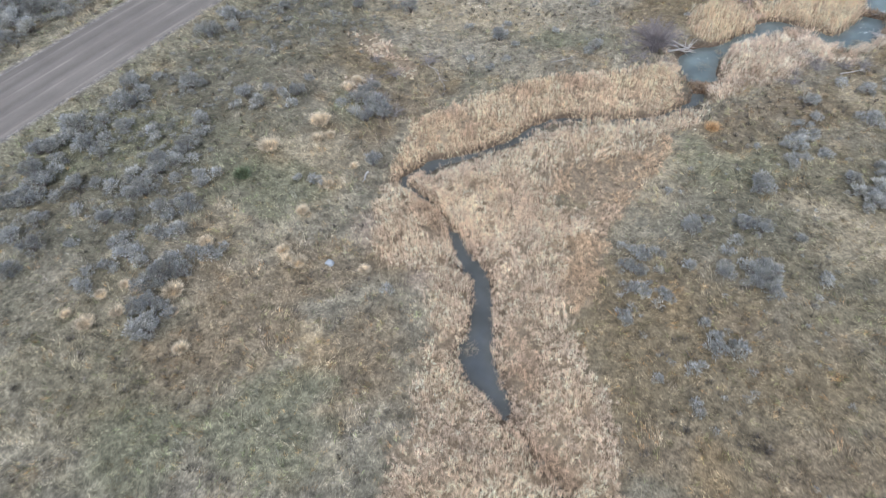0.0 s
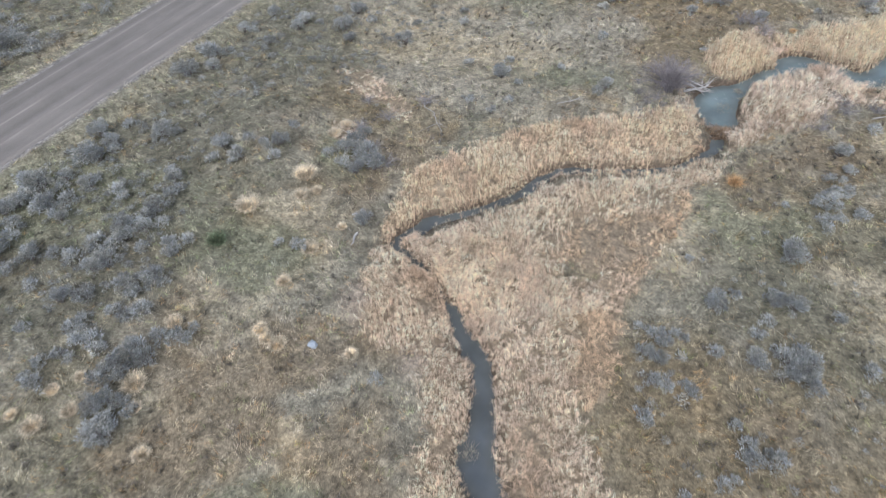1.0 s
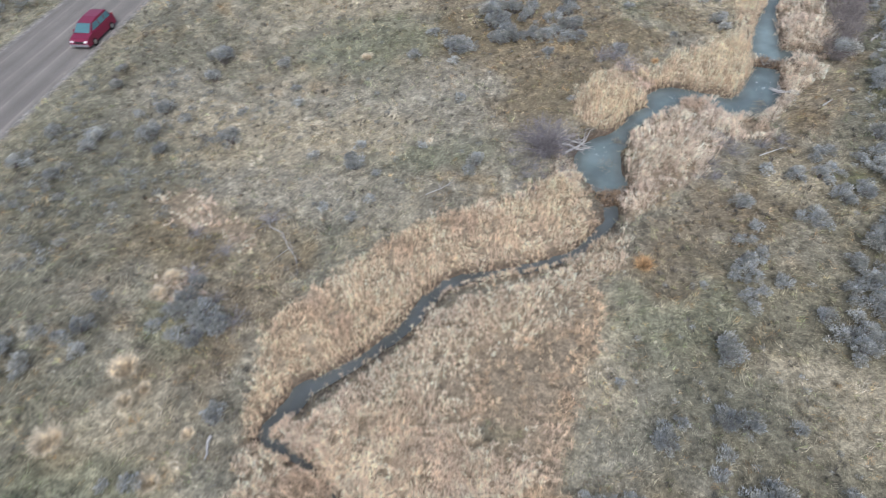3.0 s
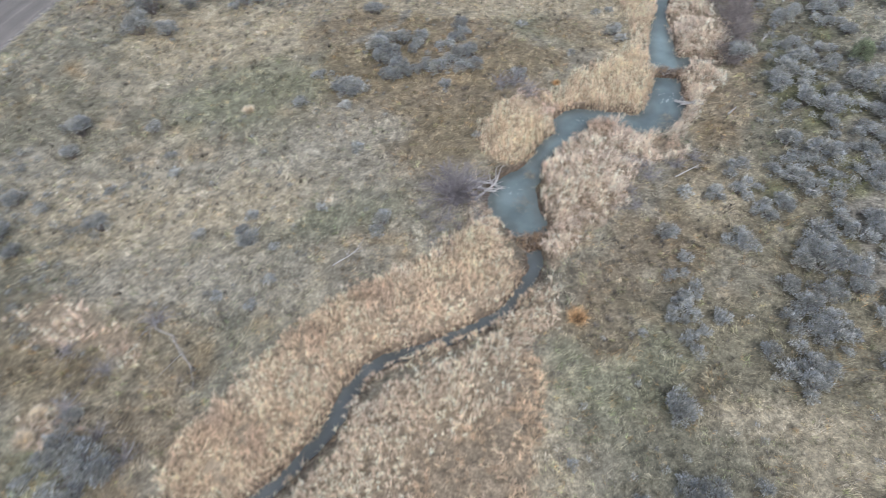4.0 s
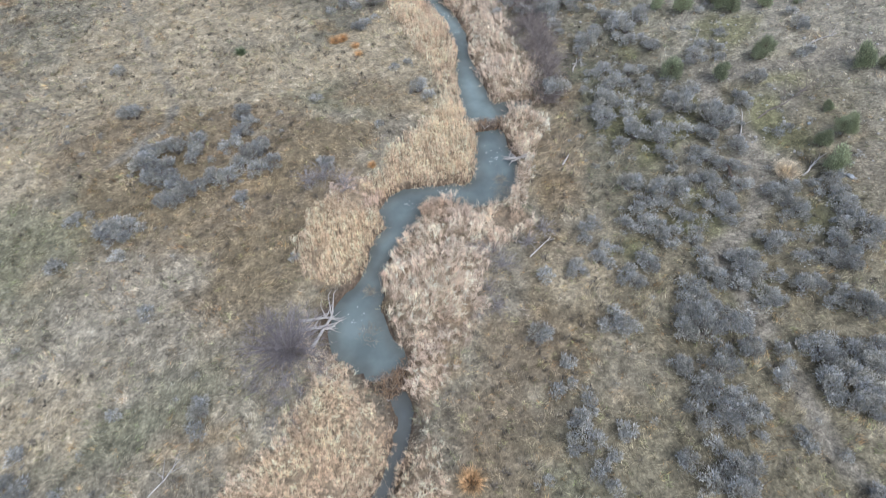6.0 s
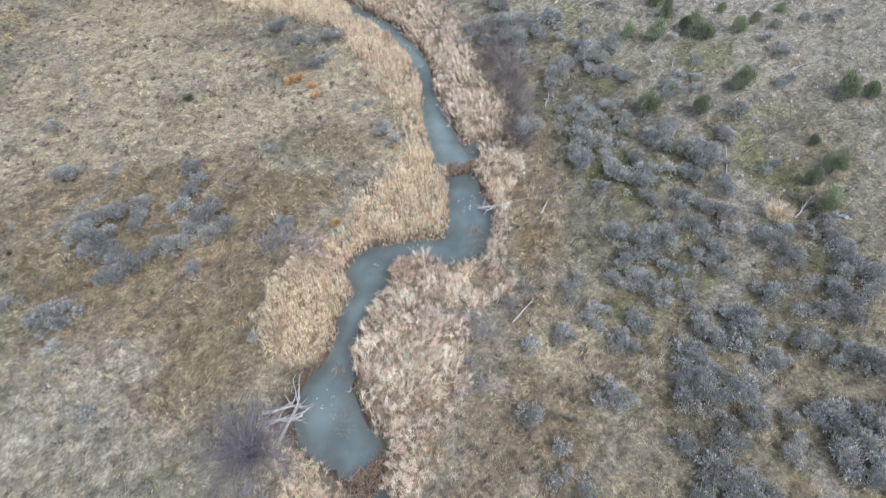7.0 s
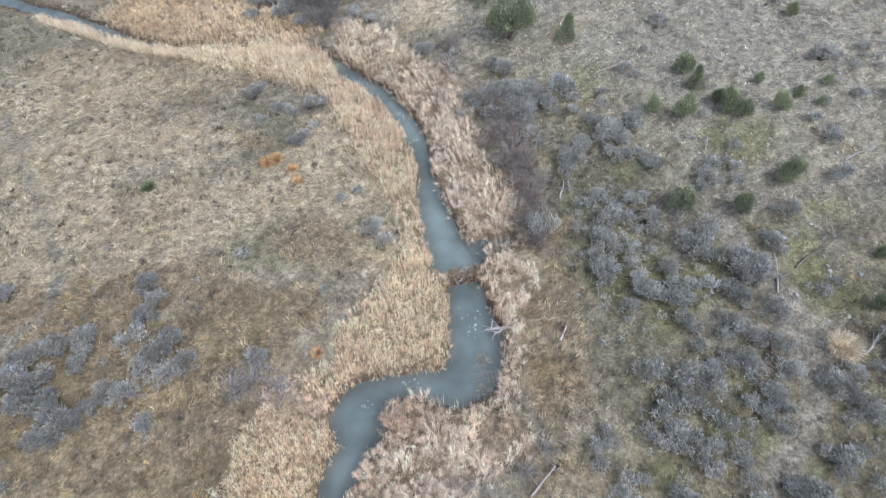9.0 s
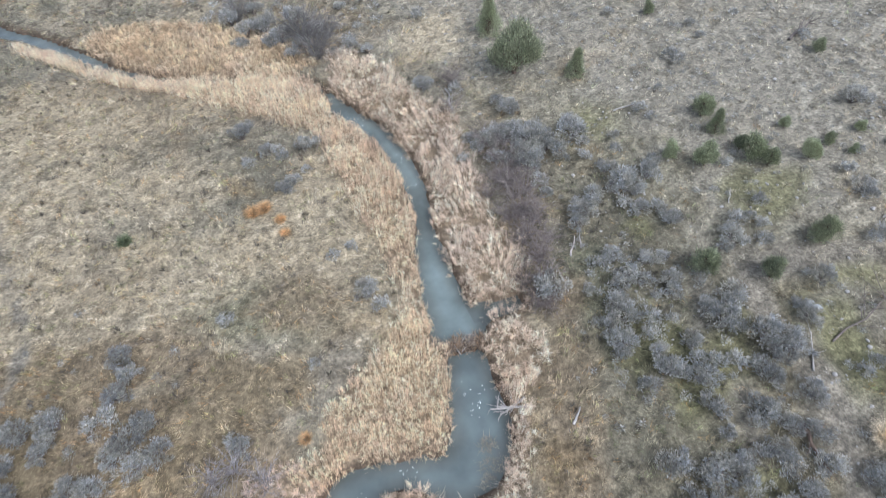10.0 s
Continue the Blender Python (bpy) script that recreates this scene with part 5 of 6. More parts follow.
JUNI = [(19.4, 80.6, 1.09), (19.0, 75.8, 1.7), (22.0, 73.2, 0.77), (28.8, 75.7, 0.39), (25.9, 66.1, 0.6), (25.7, 64.6, 0.58), (28.8, 62.9, 0.3), (29.8, 60.8, 0.32), (26.0, 62.1, 0.66), (26.4, 61.2, 0.48), (26.0, 62.9, 0.39), (23.8, 62.9, 0.62), (22.7, 64.4, 0.47), (28.3, 60.5, 0.52), (34.1, 66.6, 0.41), (31.5, 60.6, 0.29), (30.2, 59.6, 0.25), (29.3, 52.6, 0.68), (30.2, 51.8, 0.44), (25.1, 48.6, 0.67), (23.7, 48.4, 0.46), (23.1, 46.7, 0.64), (25.6, 50.6, 0.31), (19.7, 57.5, 0.69), (22.1, 55.7, 0.55), (25.3, 56.2, 0.65)]
SAGE = (SAGE_GROVE, SAGE_FOOT, SAGE_BEND, SAGE_TERRACE, SAGE_TERRACE_B, SAGE_TERRACE_C, SAGE_TERRACE_D, SAGE_MEADOW, SAGE_MEADOW_B, SAGE_MEADOW_C, SAGE_NEAR, SAGE_NEAR_B, SAGE_NEAR_C, SAGE_SLOPE, SAGE_SLOPE_B, SAGE_SLOPE_C, SAGE_SLOPE_D, SAGE_SLOPE_E, SAGE_SLOPE_F, SAGE_HILL, SAGE_HILL_B, SAGE_HILL_C, SAGE_HILL_D)


BUSHES = sorted((b for group in SAGE for b in group), key=lambda b: -b[2])
LARGE, SMALL = BUSHES[:300], BUSHES[300:]


def sage_label(x, y, r):
    size = "large spreading" if r > 0.62 else "rounded" if r > 0.5 else "small"
    where = "on the grassy terrace by the road" if x < -10 and y < 36 else "in the dry meadow" if x < 6 and y > 40 else "in brown grass near the creek" if y < 36 else "in a dense thicket on the slope" if y < 56 else "on the bare hillside"
    return size + " grey-blue sagebrush " + where


def sage_pose(x, y, r):
    size = max(0.34, r * (1.58 if x < -18 and y < 36 else 1.4))
    return pose(x, y, ground_at(x, y) - 0.02, random.uniform(-6, 6), random.uniform(-6, 6), random.uniform(0, 360)) @ Matrix.Diagonal((size * random.uniform(0.9, 1.1), size * random.uniform(0.9, 1.1), size * random.uniform(0.8, 1.15), 1))


random.seed(11)
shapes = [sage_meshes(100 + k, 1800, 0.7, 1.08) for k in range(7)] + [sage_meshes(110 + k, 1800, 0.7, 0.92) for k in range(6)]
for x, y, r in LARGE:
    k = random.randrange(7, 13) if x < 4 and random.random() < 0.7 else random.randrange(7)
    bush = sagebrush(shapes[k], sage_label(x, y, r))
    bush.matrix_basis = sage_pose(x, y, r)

# smaller sage and stubble between the larger, joined
FIELDS = [([(-40.2, 13.8), (-39.2, 21.6), (-38.4, 31.9), (-34.3, 30.4), (-30.4, 24.4), (-28.2, 18.6), (-25.3, 14.5), (-22.8, 11.0), (-23.1, 8.5), (-27.0, 9.5), (-30.7, 6.4)], 1.1, (0.2, 0.42)),
          ([(-40.3, 33.7), (-40.0, 46.0), (-34.7, 52.5), (-26.9, 50.9), (-25.8, 40.9), (-31.7, 30.1), (-36.5, 28.8)], 1.2, (0.22, 0.48)),
          ([(-63, 24), (-50.8, 18), (-50.8, 62), (-63, 62)], 2.4, (0.35, 0.7)),
          ([(10.9, 54.9), (15.2, 60.2), (14.1, 70.7), (20.5, 68.5), (21.0, 63.1), (22.0, 58.1), (26.9, 51.1), (23.4, 43.1), (15.4, 33.8), (9.2, 37.9), (11.6, 49.8)], 0.45, (0.16, 0.36)),
          ([(-9, 28), (2, 16), (12, 14), (15, 33), (8, 40), (2, 40), (-4, 33)], 0.3, (0.15, 0.32))]
FIELDS += [([(-12, 45), (-26, 34), (-42, 52), (-42, 76), (-12, 72), (-4, 62)], 0.3, (0.15, 0.32)),
          ([(20, 60), (44, 60), (46, 78), (20, 92), (15, 78)], 1.2, (0.14, 0.34)),
          ([(-16, 55), (-4, 56), (-4, 64), (-16, 64)], 0.3, (0.2, 0.4)),
          ([(-2, 95), (12, 84), (17, 84), (14, 100), (2, 108)], 0.5, (0.3, 0.8))]
FIELDS += [([(15.4, 62.0), (20.2, 64.7), (21.3, 62.0), (21.3, 53.2), (17.6, 47.1), (12.9, 45.3), (8.5, 44.7), (7.3, 45.8), (9.4, 48.5), (12.8, 51.0), (15.7, 53.5), (13.3, 56.2)], 1.1, (0.28, 0.55)),
           ([(12.0, 43.7), (15.2, 44.5), (16.6, 43.5), (16.2, 40.7), (13.4, 40.1), (10.5, 41.4)], 1.1, (0.3, 0.6)),
           ([(19.4, 47.5), (23.6, 45.7), (19.4, 41.3), (17.5, 42.2), (17.2, 44.1)], 0.8, (0.3, 0.6)),
           ([(10.2, 40.3), (13.9, 39.7), (10.8, 35.2), (8.6, 33.1), (8.5, 35.6)], 1.2, (0.28, 0.5)),
           ([(15.4, 39.5), (19.0, 37.7), (16.2, 34.2), (13.8, 35.6)], 1.0, (0.3, 0.6))]
FIELDS += [([(4.3, 41.6), (5.5, 41.5), (5.0, 37.6), (4.5, 35.4), (3.2, 36.0), (3.2, 38.2)], 0.9, (0.25, 0.45)),
           ([(-3.8, 25.2), (-1.0, 25.7), (-0.1, 21.9), (-1.1, 19.6), (-2.7, 21.4)], 1.3, (0.25, 0.5)),
           ([(1.6, 25.7), (2.5, 30.4), (4.8, 27.2), (4.9, 24.2), (3.4, 24.2)], 1.0, (0.25, 0.5)),
           ([(-39.1, 18.7), (-37.4, 23.4), (-30.0, 21.7), (-26.4, 18.2), (-23.4, 13.0), (-22.3, 8.2), (-24.7, 9.4), (-28.5, 11.9), (-33.3, 11.9), (-38.0, 15.5)], 1.0, (0.22, 0.42))]
small = [sage_meshes(300 + k, 125, 1.55, 1.0)[0] for k in range(4)]


def unpack(me):
    co = np.zeros(len(me.vertices) * 3, np.float32)
    me.vertices.foreach_get("co", co)
    tc = np.zeros(len(me.vertices) * 4, np.float32)
    me.color_attributes["tint"].data.foreach_get("color", tc)
    bpy.data.meshes.remove(me)
    return co.reshape(-1, 3), tc.reshape(-1, 4)[:, :3]


packs = [unpack(me) for me in small]
np.random.seed(21)
vs, cs = [], []
for poly, dense, (lo_r, hi_r) in FIELDS:
    p = np.array(poly)
    lo, hi = p.min(0), p.max(0)
    n = int((hi - lo).prod() * dense)
    x, y = np.random.uniform(lo[0], hi[0], n), np.random.uniform(lo[1], hi[1], n)
    keep = inside(poly, x, y) & inside(SEEN, x, y) & ~in_reeds(x, y)
    x, y = x[keep], y[keep]
    keep = (fbm(x, y, 3.0, 201) > 0.42) & (bank(x, y)[0] > 1.5) & ((x < ROAD_W - 1.6) | (x > ROAD_E + 1.4))
    x, y = x[keep], y[keep]
    z = height(x, y)
    for i in range(len(x)):
        co, tc = packs[i % 4]
        r, g = np.random.uniform(lo_r, hi_r), np.random.uniform(0, 6.28)
        c, s = math.cos(g) * r, math.sin(g) * r
        vs.append(np.stack([co[:, 0] * c - co[:, 1] * s + x[i], co[:, 0] * s + co[:, 1] * c + y[i], co[:, 2] * r * 0.9 + z[i]], 1))
        cs.append(tc * np.random.uniform(0.75, 1.15) * (0.85 if x[i] < -10 else 1.1))
v, c = np.vstack(vs), np.vstack(cs)
me = quick("low_sage", v, np.arange(len(v)).reshape(-1, 3), c)
me.materials.append(M_SAGE)
tagged(new("low_sage", me), "low grey sage scrub scattered between larger bushes", "scrub", kind="stuff")
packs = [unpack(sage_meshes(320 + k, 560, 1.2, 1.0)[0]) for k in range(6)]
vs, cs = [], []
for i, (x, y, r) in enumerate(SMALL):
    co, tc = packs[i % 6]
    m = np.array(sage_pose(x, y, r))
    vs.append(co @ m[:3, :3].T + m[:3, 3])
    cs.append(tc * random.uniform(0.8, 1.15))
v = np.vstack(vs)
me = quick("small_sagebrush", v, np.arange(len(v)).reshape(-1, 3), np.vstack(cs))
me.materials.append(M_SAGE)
tagged(new("small_sagebrush", me), "small grey-blue sagebrush growing between the larger bushes", "shrub", kind="stuff")


def tuft_mesh(seed, n, colour, spread_out, tall, width=0.03):
    """A round clump of arching blades, radius about 1."""
    np.random.seed(seed)
    g = np.random.uniform(0, 2 * np.pi, n)
    r = np.sqrt(np.random.uniform(0, 1, n)) * 0.45
    t = np.outer(np.random.uniform(0.75, 1.25, n), colour)
    v, f, c = blades(r * np.cos(g), r * np.sin(g), np.full(n, -0.05), np.random.uniform(0.6, 1.1, n) * tall, np.full(n, width) * np.random.uniform(0.7, 1.3, n), g + np.random.normal(0, 0.4, n), np.clip(r * spread_out + np.random.normal(0.1, 0.2, n), 0, 1.4), t, True)
    me = quick("clump", v, f, c)
    me.materials.append(M_BLADE)
    return me


def scatter(name, meshes, spots, label, category, group, flat=(0.8, 1.0), grow=1.0):
    for i, (bx, by, br) in enumerate(spots):
        ob = new(name, meshes[i % len(meshes)])
        s = br * grow
        ob.matrix_basis = pose(bx, by, ground_at(bx, by), 0, 0, random.uniform(0, 360)) @ Matrix.Diagonal((s, s, s * random.uniform(*flat), 1))
        tagged(ob, label, category, group)


scatter("grass_clump", [tuft_mesh(400 + k, 1000, (0.70, 0.60, 0.44), 1.7, 0.7, 0.018) for k in range(3)], CLUMP, "round clump of tall pale straw-coloured bunchgrass", "grass clump", "pale grass clumps", grow=1.2)
scatter("rust_shrub", [tuft_mesh(420 + k, 420, (0.60, 0.40, 0.21), 1.8, 0.8, 0.028) for k in range(2)], ORNG, "small rust-orange dry shrub in the meadow", "shrub", "rust shrubs", grow=1.5)


scatter("green_shrub", [tuft_mesh(440, 420, (0.17, 0.20, 0.115), 1.6, 0.9, 0.03)], [(-25.5, 19.5, 0.75), (-6.3, 72.0, 0.6)], "small bright green broom-like shrub in the meadow", "shrub", "green shrubs")


# ---- junipers ----
def juniper_meshes(seed, pointed, sprays=170, leaf=1.0):
    """Trunk with limbs, and a crown of many small sprays, radius 1, height about 2."""
    rng = np.random.RandomState(seed)
    np.random.seed(seed)
    rows = [((0, 0, -0.1), (0.05, 0.02, 0.7), 0.09, 0.07), ((0.05, 0.02, 0.7), (0, 0.03, 1.6), 0.07, 0.02)]
    at, way, tint = [], [], []
    lobes = [(0, 0, 1.0, 0.62)] + [(math.cos(q) * 0.5, math.sin(q) * 0.5, rng.uniform(0.45, 1.25), rng.uniform(0.35, 0.55)) for q in rng.uniform(0, 6.28, 6)] + [(rng.uniform(-0.2, 0.2), rng.uniform(-0.2, 0.2), 1.55, 0.36)]
    for k in range(sprays):
        g = rng.uniform(0, 2 * math.pi)
        if pointed:
            h = rng.uniform(0.08, 1.0) ** 0.8
            out = (1 - h) ** 0.8 * (0.45 + 0.8 * vnoise(g * 1.3, h * 3, seed)) * rng.uniform(0.6, 1.0)
            top = np.array((math.cos(g) * out, math.sin(g) * out, h * 2.1))
        else:
            lx, ly, lz, lr = lobes[k % len(lobes)]
            rise = rng.uniform(-0.75, 1.0)
            ring = math.sqrt(1 - rise * rise) * lr * rng.uniform(0.75, 1.0)
            top = np.array((lx + math.cos(g) * ring, ly + math.sin(g) * ring, max(0.12, lz + rise * lr)))
            h = top[2] / 2
        if k % 4 == 0:
            rows.append(((0, 0, max(0.1, h * 2 - 0.35)), top * (0.92, 0.92, 1), 0.03, 0.008))
        n = 26
        p = rng.normal(0, 1, (n, 3)) * (0.15, 0.15, 0.11) * leaf ** 0.5
        at.append(top + p)
        way.append(p * 0.5 + np.array((math.cos(g) * 0.08, math.sin(g) * 0.08, 0.2)))
        tint.append(np.outer(rng.uniform(0.65, 1.4, n) * rng.uniform(0.75, 1.25), (0.34, 0.365, 0.235)))
    at, way, tint = np.vstack(at), np.vstack(way), np.vstack(tint)
    v, f, c = leaf_tris(at, way, rng.uniform(0.10, 0.19, len(at)) * leaf, rng.uniform(0.045, 0.08, len(at)) * leaf, tint)
    crown = quick("crown", v, f, c)
    crown.materials.append(M_NEEDLE)
    v, f = sticks(rows, 5)
    trunk = quick("trunk", v, f)
    trunk.materials.append(M_BARK)
    return crown, trunk


JUNIPERS = [(juniper_meshes(500, True, 340, 0.6), "pointed dark green juniper on the dry hillside"), (juniper_meshes(501, False, 480, 0.55), "round bushy dark green juniper on the hillside"), (juniper_meshes(502, False), "small shrubby olive-green juniper on bare soil")]
for i, (bx, by, br) in enumerate(JUNI):
    (crown, trunk), text = JUNIPERS[0 if i in (0, 2, 5) else 1 if i == 1 else 2 - i % 3 % 2 * (i % 2)]
    tree = tagged(new("juniper"), text, "tree", "junipers on the hill")
    part("crown", crown, M_NEEDLE, tree)
    part("trunk", trunk, M_BARK, tree, "grey-brown fibrous trunk")
    tree.matrix_basis = pose(bx, by, ground_at(bx, by) - 0.05 - 0.2 * br, 0, 0, i * 77) @ Matrix.Diagonal((br, br, br * (1.2 if i in (0, 1, 2) else 1.4), 1))


# ---- bare shrubs: willow by the pond, thicket under the hill ----
def bare_shrub_mesh(seed, stems, colour, tall, droop=0.5, thick=0.012):
    rng = np.random.RandomState(seed)
    v, f, c = [], [], []
    o = 0
    for k in range(stems):
        g = rng.uniform(0, 2 * math.pi)
        out = rng.uniform(0.1, 1.0) ** 0.7
        p = np.array((rng.normal(0, 0.12), rng.normal(0, 0.12), -0.05))
        w = np.array((math.cos(g) * out * 0.6, math.sin(g) * out * 0.6, 1.0))
        rows = []
        n = 4
        for j in range(n):
            w = w / np.linalg.norm(w)
            q = p + w * tall / n * rng.uniform(0.8, 1.2)
            rows.append((p, q, thick * (1 - j / (n + 1)), thick * (1 - (j + 1) / (n + 1))))
            if j:
                for _ in range(3):
                    e = q + (w + rng.normal(0, 0.55, 3)) * tall * 0.16
                    rows.append((q, e, thick * 0.4, thick * 0.2))
            p = q
            w = w + np.array((math.cos(g) * out, math.sin(g) * out, -droop * out)) * 0.35 + rng.normal(0, 0.12, 3)
        a, b = sticks(rows)
        v.append(a)
        f.append(b + o)
        c.append(np.outer(np.ones(len(a)), np.array(colour) * rng.uniform(0.7, 1.3)))
        o += len(a)
    me = quick("stems", np.vstack(v), np.vstack(f), np.vstack(c))
    me.materials.append(M_STEM)
    return me


willow = tagged(new("willow_bush"), "large leafless purple-grey willow bush beside the pond", "shrub")
for k in range(12):
    part("branch", bare_shrub_mesh(640 + k, 15, (0.235, 0.21, 0.21), 2.3, 0.6, 0.024), M_STEM, willow)
willow.matrix_basis = pose(-7.1, 46.2, ground_at(-7.1, 46.2))
THICKET = [(14.5, 67.5, 0.77), (14.2, 66.4, 0.75), (14.2, 65.1, 0.73), (13.2, 65.2, 0.73), (14.4, 64.4, 0.73), (13.1, 63.4, 0.71), (13.4, 62.1, 0.76), (12.2, 61.2, 0.68), (12.8, 60.6, 0.67), (14.4, 62.9, 0.71), (12.2, 59.7, 0.66), (13.0, 67.2, 0.6), (14.0, 68.1, 0.62), (14.9, 68.5, 1.0), (14.6, 69.6, 0.9), (13.9, 65.2, 1.0), (13.6, 63.6, 0.9), (13.5, 62.0, 1.0), (13.1, 60.8, 0.8), (14.9, 66.5, 1.0), (14.3, 67.3, 1.0), (14.6, 71.0, 0.9), (12.6, 59.6, 0.8), (14.5, 64.4, 0.9), (15.2, 77.4, 0.9), (14.2, 75.0, 0.8), (15.5, 70.5, 0.8)]
GREY = [(-8.0, 43.9, 0.58), (-8.8, 44.9, 0.54), (-7.4, 43.0, 0.51), (-8.4, 42.9, 0.51), (-9.2, 46.1, 0.49), (-8.1, 42.0, 0.45), (-6.9, 44.1, 0.47), (-24.7, 32.6, 1.0), (-24.0, 35.0, 0.9), (-21.4, 30.6, 0.9), (-26.1, 35.8, 0.8), (-22.9, 31.6, 0.7), (4.1, 48.9, 0.9), (4.4, 47.7, 0.9), (7.3, 49.3, 0.8), (6.1, 48.7, 0.8), (3.1, 46.6, 0.7), (3.1, 45.4, 0.7), (2.1, 45.2, 0.6), (3.3, 49.2, 0.7), (-3.2, 57.3, 1.2), (-2.2, 56.3, 1.2), (-4.1, 57.3, 1.0), (-23.1, 29.7, 1.1), (-22.6, 37.9, 1.0), (-5.9, 44.9, 0.9), (-7.6, 44.8, 0.9)]
bare = [bare_shrub_mesh(610 + k, 44, (0.25, 0.215, 0.195), 1.5, 0.6, 0.02) for k in range(3)]
scatter("bare_shrub", bare, THICKET, "leafless grey-brown shrub in the thicket below the slope", "shrub", "bare thicket", (0.8, 1.1))
grey = [bare_shrub_mesh(630 + k, 38, (0.30, 0.275, 0.27), 1.0, 0.8, 0.014) for k in range(2)]
scatter("dead_shrub", grey, GREY, "low dead grey shrub with tangled bare twigs", "shrub", "dead shrubs", (0.6, 0.9))
dark = [bare_shrub_mesh(620 + k, 70, (0.17, 0.16, 0.15), 1.6, 0.5, 0.02) for k in range(2)]
scatter("dark_shrub", dark, DARK, "dark leafless shrub at the far bend of the creek", "shrub", "dark shrubs", (0.8, 1.0), grow=1.4)


# ---- dead wood ----
def snag(name, seed, start, end, thick, limbs, label, raise_end=0.15, mat=None, category="log", lift=0.0):
    """A fallen trunk with broken limbs, lying on the ground."""
    rng = np.random.RandomState(seed)
    a = np.array((*start, ground_at(*start) + thick + lift))
    b = np.array((*end, max(ground_at(*end), -1.05) + thick + raise_end))
    rows, p, n = [], a, 4
    line = np.linalg.norm(b - a)
    for j in range(n):
        q = a + (b - a) * (j + 1) / n + (rng.normal(0, 0.03 * line, 3) * (1, 1, 0.3) if j < n - 1 else 0)
        rows.append((p, q, thick * (1 - 0.6 * j / n), thick * (1 - 0.6 * (j + 1) / n)))
        p = q
    for _ in range(limbs):
        f = rng.uniform(0.3, 1.0)
        q = a + (b - a) * f
        w = (b - a) / line + rng.normal(0, 0.7, 3) * (1, 1, 0.5) + np.array((0, 0, 0.25))
        e = q + w / np.linalg.norm(w) * line * rng.uniform(0.2, 0.5)
        e[2] = max(e[2], ground_at(e[0], e[1]) + 0.03)
        rows += [(q, e, thick * 0.4, thick * 0.16)]
        e2 = e + (w / np.linalg.norm(w) + rng.normal(0, 0.5, 3) * (1, 1, 0.4)) * line * 0.12
        rows += [(e, e2, thick * 0.16, thick * 0.06)]
    thing = tagged(new(name), label, category)
    part("bole", quick("bole", *sticks(rows[:n], 6)), mat or M_DEAD, thing)
    for k in range(n, len(rows), 2):
        part("limb", quick("limb", *sticks(rows[k:k + 2], 5)), mat or M_DEAD, thing)
    return thing


snag("driftwood", 700, (-6.0, 46.2), (-4.6, 48.2), 0.10, 3, "bleached white driftwood pole at the pond's edge", 0.5, lift=0.4)
snag("driftwood", 701, (-6.4, 47.4), (-4.7, 47.3), 0.11, 10, "tangle of bleached branches at the pond's edge", 0.45, lift=0.3)
snag("driftwood", 702, (-6.3, 47.9), (-4.7, 47.9), 0.09, 9, "grey tangle of dead branches beside the willow", 0.4, lift=0.3)
snag("driftwood", 703, (9.4, 55.2), (7.7, 55.9), 0.08, 9, "bleached dead branch reaching into the pond", 0.2)
snag("driftwood", 704, (9.3, 55.7), (8.0, 55.5), 0.08, 9, "bleached dead branches on the bank", 0.2)
snag("fallen_log", 705, (5.9, 47.8), (7.3, 48.4), 0.05, 1, "bleached fallen branch on the reeds", 0.3)
snag("fallen_log", 706, (14.9, 61.4), (15.6, 62.3), 0.06, 0, "pale straight log on the slope", 0.2)
snag("fallen_log", 707, (15.6, 61.6), (16.2, 62.9), 0.05, 1, "pale fallen branch on the slope")
snag("fallen_log", 708, (22.2, 51.9), (25.7, 52.5), 0.05, 12, "dead grey juniper trunk with broken limbs on the slope", 0.2, M_TWIG)
snag("fallen_log", 709, (33.6, 68.3), (35.4, 68.8), 0.10, 7, "grey fallen tree on the hillside", 0.1, M_TWIG)
snag("fallen_log", 710, (22.2, 69.2), (23.6, 68.7), 0.06, 1, "curved pale branch on the hillside")
snag("fallen_log", 711, (14.6, 77.2), (13.9, 74.2), 0.06, 6, "grey dead pole leaning in the reeds", 0.5)
snag("fallen_log", 712, (23.3, 60.2), (23.9, 60.9), 0.03, 1, "thin white stick on bare soil")
snag("fallen_log", 713, (20.6, 51.2), (21.6, 52.6), 0.05, 2, "grey branch among sagebrush")
snag("fallen_log", 714, (-19.9, 24.6), (-19.6, 23.5), 0.09, 0, "short pale weathered log on the bank", 0.1)
snag("fallen_log", 715, (-23.0, 38.5), (-19.7, 35.1), 0.04, 5, "thin grey sticks in dry grass", 0.3)
snag("fallen_log", 717, (18.7, 49.6), (18.1, 47.9), 0.11, 3, "dark weathered trunk lying among sagebrush", 0.25, M_BARK)
snag("fallen_log", 718, (10.5, 53.6), (11.1, 54.1), 0.07, 1, "short white piece of weathered wood", 0.15)
snag("fallen_log", 716, (-13.8, 41.5), (-12.3, 42.7), 0.04, 4, "weathered branch in the meadow")

snag("fallen_log", 719, (21.6, 47.1), (22.8, 47.5), 0.06, 5, "forked grey dead branch beside a grass clump", 0.4)
snag("fallen_log", 720, (28.4, 55.8), (30.0, 55.6), 0.05, 8, "heap of pale dead branches on bare soil", 0.2)

